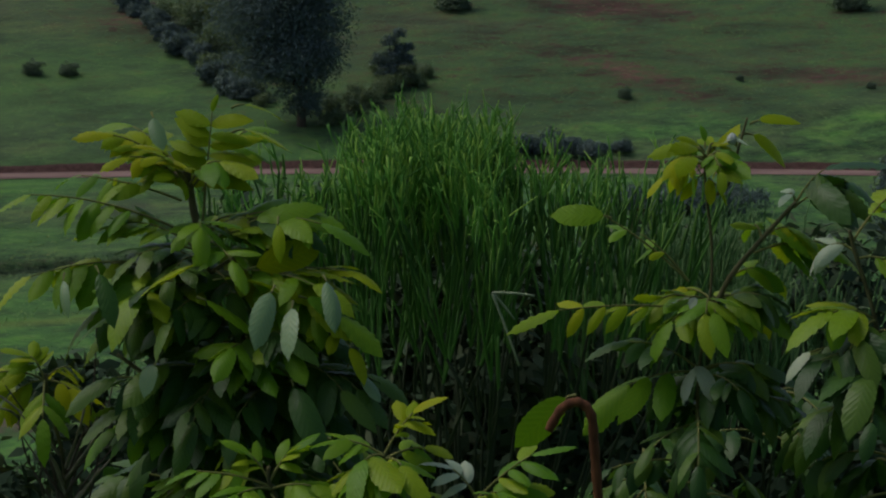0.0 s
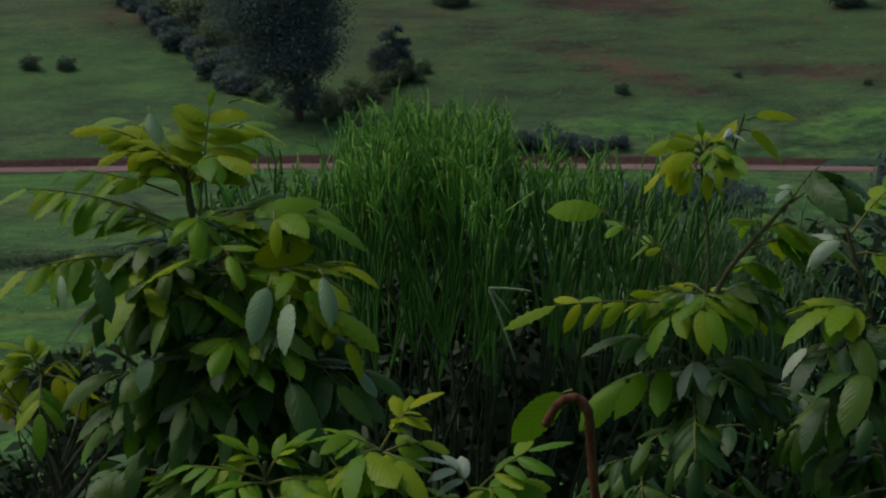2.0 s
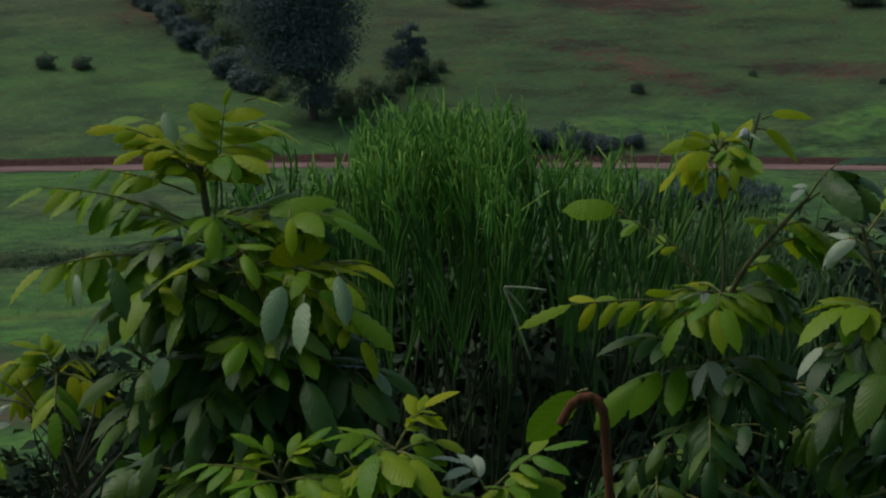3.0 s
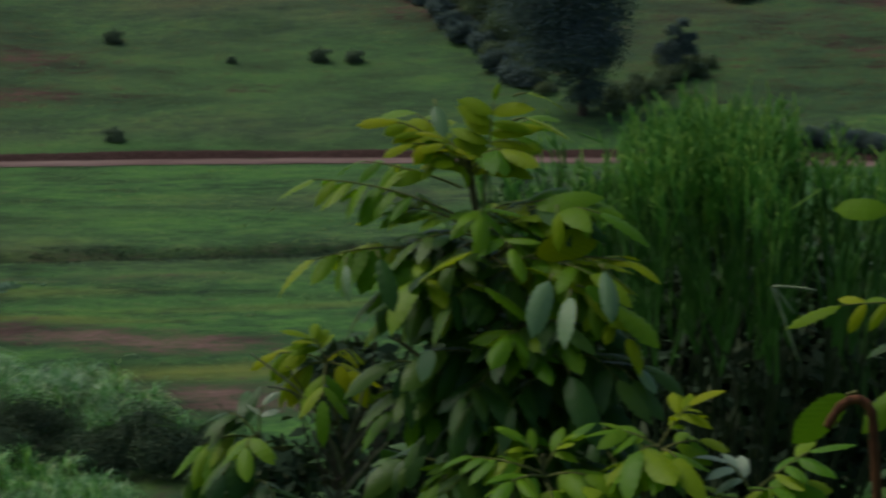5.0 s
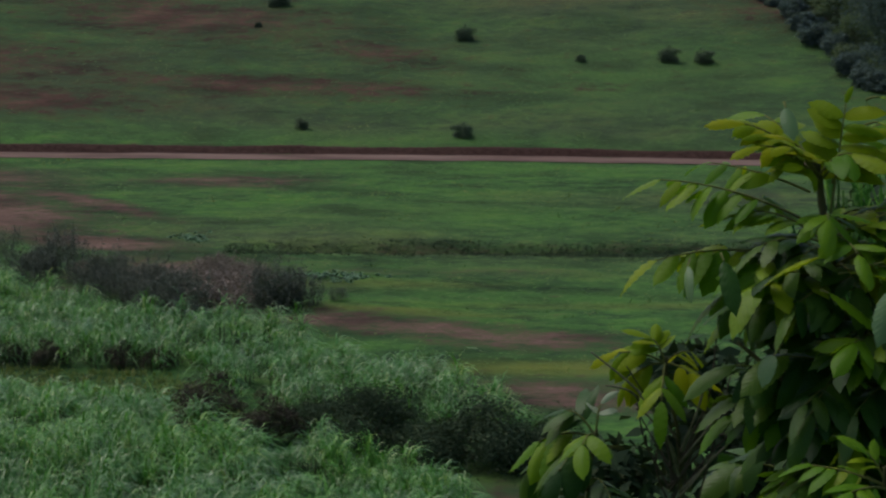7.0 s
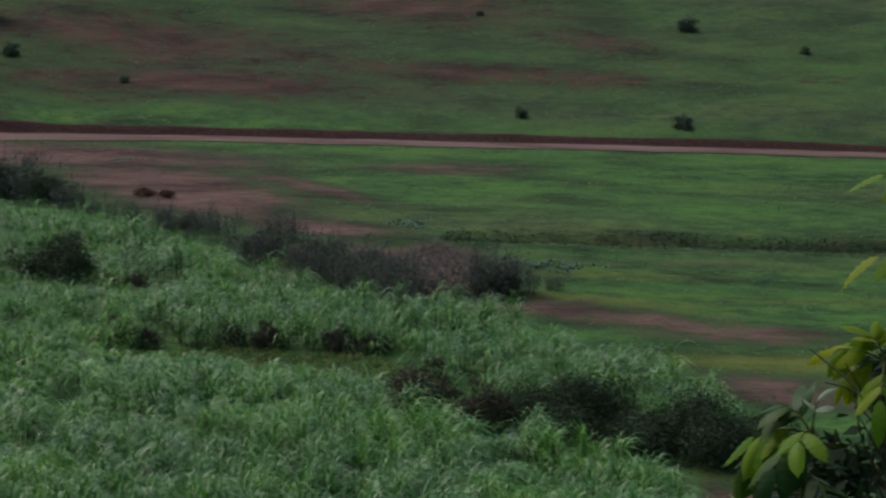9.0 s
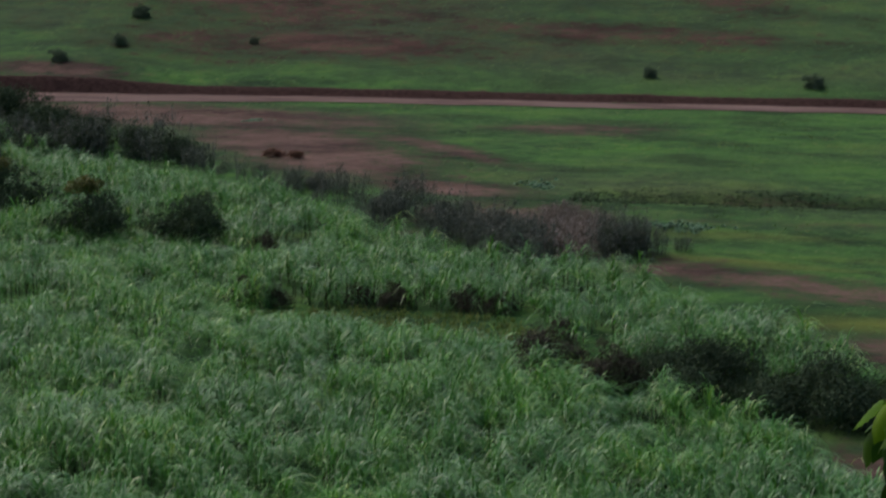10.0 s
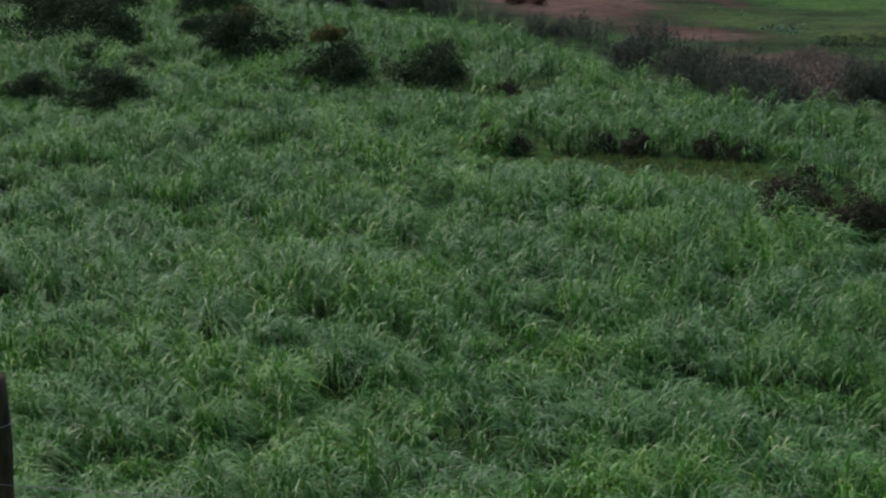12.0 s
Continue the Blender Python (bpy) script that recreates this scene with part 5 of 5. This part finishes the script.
feather(young, (-0.224, 3.9, -1.164), (-0.232, 3.85, -1.105), 0.013, 2, 0.090, "mid", 0.31, 1.00, 0.21)

# second tall sapling, with open top
airy = near_thing("sapling", 4.40, "slender sapling with yellow-green rosettes and large arching leaves", "sapling", 0.553)
stem(airy, [(0.547, 4.4, -1.291), (0.548, 4.4, -0.988), (0.568, 4.4, -0.826), (0.57, 4.4, -0.703), (0.555, 4.4, -0.582), (0.549, 4.4, -0.503)], 0.0068, 0.0028)
stem(airy, [(0.567, 4.4, -0.863), (0.61, 4.38, -0.761), (0.672, 4.37, -0.68), (0.74, 4.36, -0.599)], 0.0066, 0.0045, "branch")
stem(airy, [(0.555, 4.4, -0.6), (0.601, 4.4, -0.569), (0.623, 4.4, -0.485), (0.639, 4.4, -0.424)], 0.0040, 0.0025, "branch")
feather(airy, (0.549, 4.38, -0.503), (0.526, 4.34, -0.482), 0.002, 0, 0.090, "new", 0.16, 1.00, 0.70)
feather(airy, (0.546, 4.38, -0.513), (0.515, 4.30, -0.496), 0.002, 0, 0.093, "new", 0.24, 1.00, 0.60)
feather(airy, (0.549, 4.36, -0.520), (0.525, 4.32, -0.529), 0.002, 0, 0.068, "mid", 0.30, 1.00, 0.70)
feather(airy, (0.554, 4.38, -0.529), (0.567, 4.34, -0.522), 0.002, 0, 0.075, "mid", 0.30, 1.00, 0.50)
feather(airy, (0.551, 4.36, -0.534), (0.551, 4.32, -0.546), 0.002, 0, 0.060, "new", 0.30, 1.00, 0.80)
feather(airy, (0.555, 4.38, -0.505), (0.569, 4.34, -0.491), 0.002, 0, 0.077, "new", 0.22, 1.00, 0.60)
feather(airy, (0.549, 4.40, -0.498), (0.536, 4.38, -0.481), 0.002, 0, 0.063, "new", 0.02, 1.00, 0.80)
feather(airy, (0.551, 4.40, -0.498), (0.526, 4.40, -0.487), 0.002, 0, 0.088, "new", 0.24, 1.00, 0.50)
feather(airy, (0.551, 4.40, -0.510), (0.512, 4.34, -0.500), 0.002, 0, 0.092, "new", 0.26, 1.00, 0.40)
feather(airy, (0.549, 4.40, -0.520), (0.522, 4.44, -0.530), 0.002, 0, 0.088, "mid", 0.20, 1.00, 0.40)
feather(airy, (0.525, 4.36, -0.522), (0.511, 4.36, -0.530), 0.002, 0, 0.060, "new", 0.60, 1.00, 0.50)
feather(airy, (0.544, 4.36, -0.539), (0.530, 4.36, -0.551), 0.002, 0, 0.056, "new", 0.40, 1.00, 0.50)
feather(airy, (0.558, 4.40, -0.498), (0.582, 4.42, -0.486), 0.002, 0, 0.072, "new", 0.06, 1.00, 0.50)
feather(airy, (0.561, 4.40, -0.520), (0.581, 4.36, -0.505), 0.004, 0, 0.095, "mid", 0.55, 1.00, 0.40)
feather(airy, (0.554, 4.36, -0.553), (0.571, 4.36, -0.563), 0.002, 0, 0.049, "new", 0.20, 1.00, 0.50)
feather(airy, (0.551, 4.40, -0.490), (0.550, 4.40, -0.475), 0.000, 0, 0.032, "mid", -0.10, 1.00, 0.90)
feather(airy, (0.645, 4.40, -0.438), (0.664, 4.40, -0.430), 0.002, 0, 0.082, "new", 0.04, 1.00, 1.10)
feather(airy, (0.631, 4.40, -0.459), (0.653, 4.40, -0.462), 0.003, 0, 0.090, "new", 0.22, 1.00, 1.10)
feather(airy, (0.617, 4.4, -0.485), (0.61, 4.37, -0.469), 0.021, 1, 0.032, "pale", 0.44, 0.00, 0.18)
feather(airy, (0.522, 4.4, -0.777), (0.336, 4.4, -0.634), 0.021, 2, 0.064, "mid", 0.44, 0.00, 0.18)
feather(airy, (0.354, 4.40, -0.640), (0.338, 4.40, -0.634), 0.002, 0, 0.108, "mid", 0.25, 1.00, 1.30)
feather(airy, (0.522, 4.4, -0.777), (0.417, 4.4, -0.674), 0.021, 1, 0.060, "new", 0.39, 0.00, 0.18)
feather(airy, (0.554, 4.4, -0.839), (0.242, 4.35, -0.831), 0.021, 4, 0.079, "new", 0.19, 1.40, 0.18)
feather(airy, (0.566, 4.4, -0.816), (0.658, 4.37, -0.814), 0.021, 2, 0.110, "mid", 0.33, 1.00, 0.18)
feather(airy, (0.566, 4.4, -0.822), (0.657, 4.45, -0.830), 0.031, 2, 0.101, "new", 0.12, 1.00, 0.18)
feather(airy, (0.566, 4.4, -0.82), (0.481, 4.34, -0.852), 0.021, 3, 0.098, "mid", 0.28, 1.00, 0.18)
feather(airy, (0.566, 4.4, -0.82), (0.565, 4.28, -0.822), 0.021, 2, 0.095, "mid", 0.55, 1.00, 0.18)
feather(airy, (0.568, 4.4, -0.82), (0.488, 4.3, -0.802), 0.021, 1, 0.069, "pale", 0.50, 0.00, 0.18)
feather(airy, (0.568, 4.4, -0.814), (0.51, 4.45, -0.805), 0.021, 2, 0.095, "new", 0.22, 1.00, 0.18)
feather(airy, (0.548, 4.4, -0.975), (0.395, 4.35, -0.992), 0.021, 2, 0.131, "mid", 0.28, 1.00, 0.18)
feather(airy, (0.548, 4.4, -0.988), (0.501, 4.43, -1.007), 0.021, 2, 0.131, "old", 0.33, 1.00, 0.18)
feather(airy, (0.548, 4.4, -0.988), (0.602, 4.32, -0.994), 0.021, 2, 0.113, "old", 0.50, 1.00, 0.18)
feather(airy, (0.548, 4.4, -0.982), (0.527, 4.3, -0.941), 0.021, 1, 0.074, "pale", 0.55, 0.00, 0.18)
feather(airy, (0.551, 4.4, -0.975), (0.675, 4.45, -0.973), 0.021, 3, 0.119, "old", 0.39, 1.00, 0.18)
feather(airy, (0.747, 4.4, -0.607), (0.731, 4.4, -0.59), 0.021, 1, 0.062, "pale", 0.28, 0.00, 0.18)
feather(airy, (0.741, 4.4, -0.617), (0.801, 4.38, -0.532), 0.021, 3, 0.141, "old", 0.61, 1.00, 0.18)
feather(airy, (0.741, 4.4, -0.617), (0.853, 4.43, -0.569), 0.021, 3, 0.119, "old", 0.50, 1.00, 0.18)
feather(airy, (0.677, 4.4, -0.684), (0.746, 4.42, -0.663), 0.021, 3, 0.105, "mid", 0.33, 1.00, 0.18)
feather(airy, (0.66, 4.4, -0.715), (0.813, 4.45, -0.698), 0.021, 3, 0.119, "mid", 0.44, 1.00, 0.18)
feather(airy, (0.677, 4.4, -0.684), (0.662, 4.43, -0.659), 0.021, 2, 0.060, "mid", 0.11, 1.00, 0.18)
feather(airy, (0.613, 4.4, -0.765), (0.694, 4.46, -0.762), 0.021, 3, 0.089, "mid", 0.33, 1.00, 0.18)
fill(airy, [(0.550, 4.39, -0.498), (0.553, 4.39, -0.525)], 5, 0.078, 0.068, ['new', 'mid'], 27, -0.05)
bud(airy, (0.605, 4.38, -0.468), 0.010)
bud(airy, (0.814, 4.36, -0.676), 0.007)
fill(airy, [(0.568, 4.4, -0.826), (0.567, 4.4, -0.852)], 4, 0.105, 0.100, ['mid', 'old'], 24, 0.20)
fill(airy, [(0.547, 4.4, -0.963), (0.548, 4.4, -1.013)], 3, 0.119, 0.100, ['old'], 25, 0.20)
fill(airy, [(0.547, 4.4, -1.291), (0.547, 4.4, -1.139), (0.548, 4.4, -1.0)], 8, 0.170, 0.110, ['old'], 9, -0.20)
fill(airy, [(0.461, 4.75, -1.23), (0.529, 4.75, -1.325), (0.586, 4.75, -1.463)], 8, 0.167, 0.116, ['old'], 17, -0.25)
fill(airy, [(0.779, 4.7, -1.081), (0.718, 4.7, -1.215), (0.631, 4.7, -1.379)], 7, 0.166, 0.102, ['old'], 18, -0.25)

# sapling beside it
side = near_thing("sapling", 4.20, "dark-leaved sapling with large ribbed leaves and thick stem", "sapling", 0.917)
stem(side, [(0.934, 4.2, -1.23), (0.907, 4.2, -0.989), (0.883, 4.2, -0.822), (0.837, 4.2, -0.681), (0.824, 4.2, -0.635)], 0.0085, 0.0040)
feather(side, (0.831, 4.2, -0.658), (0.924, 4.2, -0.547), 0.025, 3, 0.137, "mid", 0.17, 1.00, 0.21)
feather(side, (0.837, 4.2, -0.681), (0.783, 4.22, -0.673), 0.025, 2, 0.068, "pale", 0.21, 1.00, 0.21)
feather(side, (0.844, 4.2, -0.693), (0.931, 4.2, -0.716), 0.025, 3, 0.114, "mid", 0.21, 1.00, 0.21)
feather(side, (0.883, 4.2, -0.822), (0.786, 4.15, -0.795), 0.025, 3, 0.120, "mid", 0.17, 1.00, 0.21)
feather(side, (0.883, 4.2, -0.822), (0.813, 4.1, -0.861), 0.025, 3, 0.131, "old", 0.41, 1.00, 0.21)
feather(side, (0.89, 4.2, -0.846), (0.919, 4.12, -0.853), 0.025, 3, 0.125, "old", 0.29, 1.00, 0.21)
feather(side, (0.894, 4.2, -0.881), (0.743, 4.15, -0.878), 0.025, 2, 0.071, "pale", 0.37, 1.00, 0.21)
feather(side, (0.894, 4.2, -0.893), (0.757, 4.1, -0.884), 0.025, 2, 0.102, "old", 0.25, 1.00, 0.21)
feather(side, (0.898, 4.2, -0.917), (0.839, 4.05, -0.907), 0.025, 3, 0.128, "old", 0.25, 1.00, 0.21)
feather(side, (0.904, 4.2, -0.977), (0.772, 4.1, -0.989), 0.025, 3, 0.102, "old", 0.29, 1.00, 0.21)
feather(side, (0.907, 4.2, -0.989), (0.754, 4.25, -1.05), 0.025, 3, 0.125, "old", 0.37, 1.00, 0.21)
fill(side, [(0.934, 4.2, -1.23), (0.917, 4.2, -1.085), (0.891, 4.2, -0.87)], 9, 0.180, 0.102, ['old'], 10, -0.15)

# rust-brown hooked stalk with a withered leaf
hook = near_thing("withered_stalk", 3.40, "dry rust-brown stalk bent over like a hook", "dry stalk", 0.266)
stem(hook, [(0.269, 3.4, -1.068), (0.259, 3.4, -0.969), (0.251, 3.4, -0.881), (0.245, 3.4, -0.828), (0.224, 3.4, -0.806), (0.196, 3.4, -0.817), (0.174, 3.4, -0.855)], 0.0095, 0.0080, "stem", material=RUST)
feather(hook, (0.222, 3.44, -0.803), (0.204, 3.44, -0.808), 0.002, 0, 0.122, "mid", 0.80, 1.00, 1.60)


def pencil_bush(away, side, half, high, trunks, levels, material, label, seed, thick=0.0043, crown=1.15):
    """A dense bush of green pencil-thin stems that fork again and again; each main shoot with its forks is one part."""
    r = np.random.default_rng(seed)
    plant = near_thing("pencil_bush", away, label, "bush", side)
    top = plant["below"] - high

    def roof(p):
        u, v = p[0] / half, p[1] / (half * 0.85)
        return top - 0.22 * float(ease(0.18, 0.5, abs(u + 0.12))) - 0.07 * abs(u) ** 3 - 0.18 * v * v

    def grow(p, d, length, level, old, pieces, tips):
        limit = roof(p) + r.normal(-0.06, 0.10)
        if level < 0 or p[2] > limit:
            return
        e = p + d * length * r.uniform(0.75, 1.25)
        mid = (p + e) / 2 + r.normal(0, 0.005, 3)
        s = np.linspace(0, 1, 4)[:, None]
        line = (1 - s) ** 2 * p + 2 * s * (1 - s) * mid + s ** 2 * e
        w = thick * (0.72 + 0.13 * level)
        if level == 1:
            tips.append([])
        if level == 4:
            pieces.append([])
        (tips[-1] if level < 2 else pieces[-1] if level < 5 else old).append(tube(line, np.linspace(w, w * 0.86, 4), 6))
        if level < 2:
            for k in range(int(r.integers(1, 4))):
                root = line[int(r.integers(1, 4))]
                bud = root + (d + r.normal(0, 0.42, 3)) * r.uniform(0.018, 0.055)
                tips[-1].append(tube([root, (root + bud) / 2, bud], [w * 0.75, w * 0.7, w * 0.5], 5))
        for k in range(2 if r.random() < 0.7 else 3):
            aim = d + r.normal(0, 0.22, 3) + np.array([0, 0, 0.42])
            aim[2] = max(aim[2], 1.9 * np.hypot(aim[0], aim[1]))
            grow(e - d * 0.004, unit(aim), length * 0.80, level - 1, old, pieces, tips)

    sprays = []
    for k in range(trunks):
        q = 2 * np.pi * k * 0.618
        far = math.sqrt((k + 0.5) / trunks)
        fan = np.array([math.cos(q) * far * half * 0.72, math.sin(q) * far * half * 0.6, top - crown])
        old = [tube(bend((0.05 * math.cos(q), 0.05 * math.sin(q), -0.05), fan, -0.05, 6), np.linspace(thick * 2.4, thick * 1.6, 6), 7)]
        d = unit(np.array([math.cos(q) * far * 0.42, math.sin(q) * far * 0.38, 1.0]))
        pieces, tips = [], []
        grow(fan, d, 0.29, levels, old, pieces, tips)
        child("stem", mesh_of("stem", *merged(old), PENCIL_OLD_SHADED, True), plant, "old woody stem, darkened for shade inside the bush")
        for piece in pieces:
            child("shoot", mesh_of("shoot", *merged(piece), material, True), plant)
        sprays += [merged(spray) for spray in tips]
    sprays.sort(key=lambda spray: spray[0][:, 1].mean())
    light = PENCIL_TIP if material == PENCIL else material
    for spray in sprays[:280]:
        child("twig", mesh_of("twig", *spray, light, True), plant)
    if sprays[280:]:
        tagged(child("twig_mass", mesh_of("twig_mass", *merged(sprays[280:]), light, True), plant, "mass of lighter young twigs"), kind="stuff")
    return plant


pencil_bush(5.9, 0.03, 0.68, 0.57, 40, 6, PENCIL, "dense green pencil bush with upright succulent stems", 301, 0.0037)
pencil_bush(6.6, 0.90, 0.56, 0.97, 24, 6, PENCIL_PALE, "lower grey-green pencil bush with thin upright stems", 302, 0.0037)

pencil_bush(7.3, -0.1, 0.85, 1.05, 44, 5, PENCIL, "low dark part of the pencil thicket behind", 303, 0.007, 0.9)

# leafy undergrowth added behind the saplings; its dark colour stands in for their shade
for k, (away, side, wide, top) in enumerate(((6.9, -0.55, 1.5, 1.35), (7.0, 0.35, 1.9, 1.15), (6.8, 1.45, 1.7, 1.20), (6.6, -1.22, 0.9, 1.74))):
    foot = NEAR_TURN @ Vector((side, away, 0))
    below = EYE - float(ground_z(foot.x, foot.y))
    bush = shrub("bush", wide, (below - top) * 1.36, 20000 if wide > 1 else 9000, 0.034, DARK_SHRUB, "leafy undergrowth bush on the near slope, dark in place of shade", "bush", 320 + k, 16, 0.25)
    place(bush, foot.x, foot.y, k * 2.0)

# a bent straw caught in the bush
straw = near_thing("straw", 5.0, "pale bent grass straw caught in the pencil bush", "straw", 0.10)
STRAW_AT = ((0.115, 5.0, -0.913), (0.181, 4.98, -1.089), (0.218, 5.0, -0.920), (0.170, 5.02, -0.982))
for k in (1, 2, 3):
    child("blade", mesh_of("blade", *tube(bend(local(straw, STRAW_AT[0]), local(straw, STRAW_AT[k]), 0.006, 6), np.linspace(0.0038, 0.0028, 6), 6), STRAW, True), straw)

# fence post and wire at the foot of the near slope
def fence_post(x, y, tall):
    ob = new("fence_post")
    ob.matrix_basis = Matrix.Translation((x, y, float(ground_z(x, y)) - 0.05))
    r = np.random.default_rng(9)
    p = bend((0, 0, 0), (0.03, 0, tall + 0.05), 0, 9)
    p[1:-1, :2] += r.normal(0, 0.006, (7, 2))
    child("post", mesh_of("post", *tube(p, np.linspace(0.075, 0.062, 9), 10), POST, True), ob)
    for h in (0.45, 0.93):
        ring = [(0.03 * h + 0.072 * math.cos(a), 0.072 * math.sin(a), tall * h) for a in np.linspace(0, 6.2, 13)]
        child("wire_tie", mesh_of("wire_tie", *tube(ring, np.full(13, 0.003), 5), STEEL, True), ob)
    return tagged(ob, "dark weathered wooden fence post on the slope", "fence post", "fence posts")


post_a = (-4.879, 7.475)
post_b = (0.35, 9.9)
fence_post(*post_a, 2.29)
fence_post(*post_b, 2.0)
wire = new("fence_wire")
a = np.array([*post_a, 16.682])
b = np.array([*post_b, 15.95])
wire.matrix_basis = Matrix.Translation(a)
child("strand", mesh_of("strand", *tube(bend((0.02, -0.08, 0), b - a + np.array([0, -0.08, 0]), -0.05, 14), np.full(14, 0.0022), 5), STEEL, True), wire)
tagged(wire, "thin sagging fence wire between wooden posts", "fence wire")
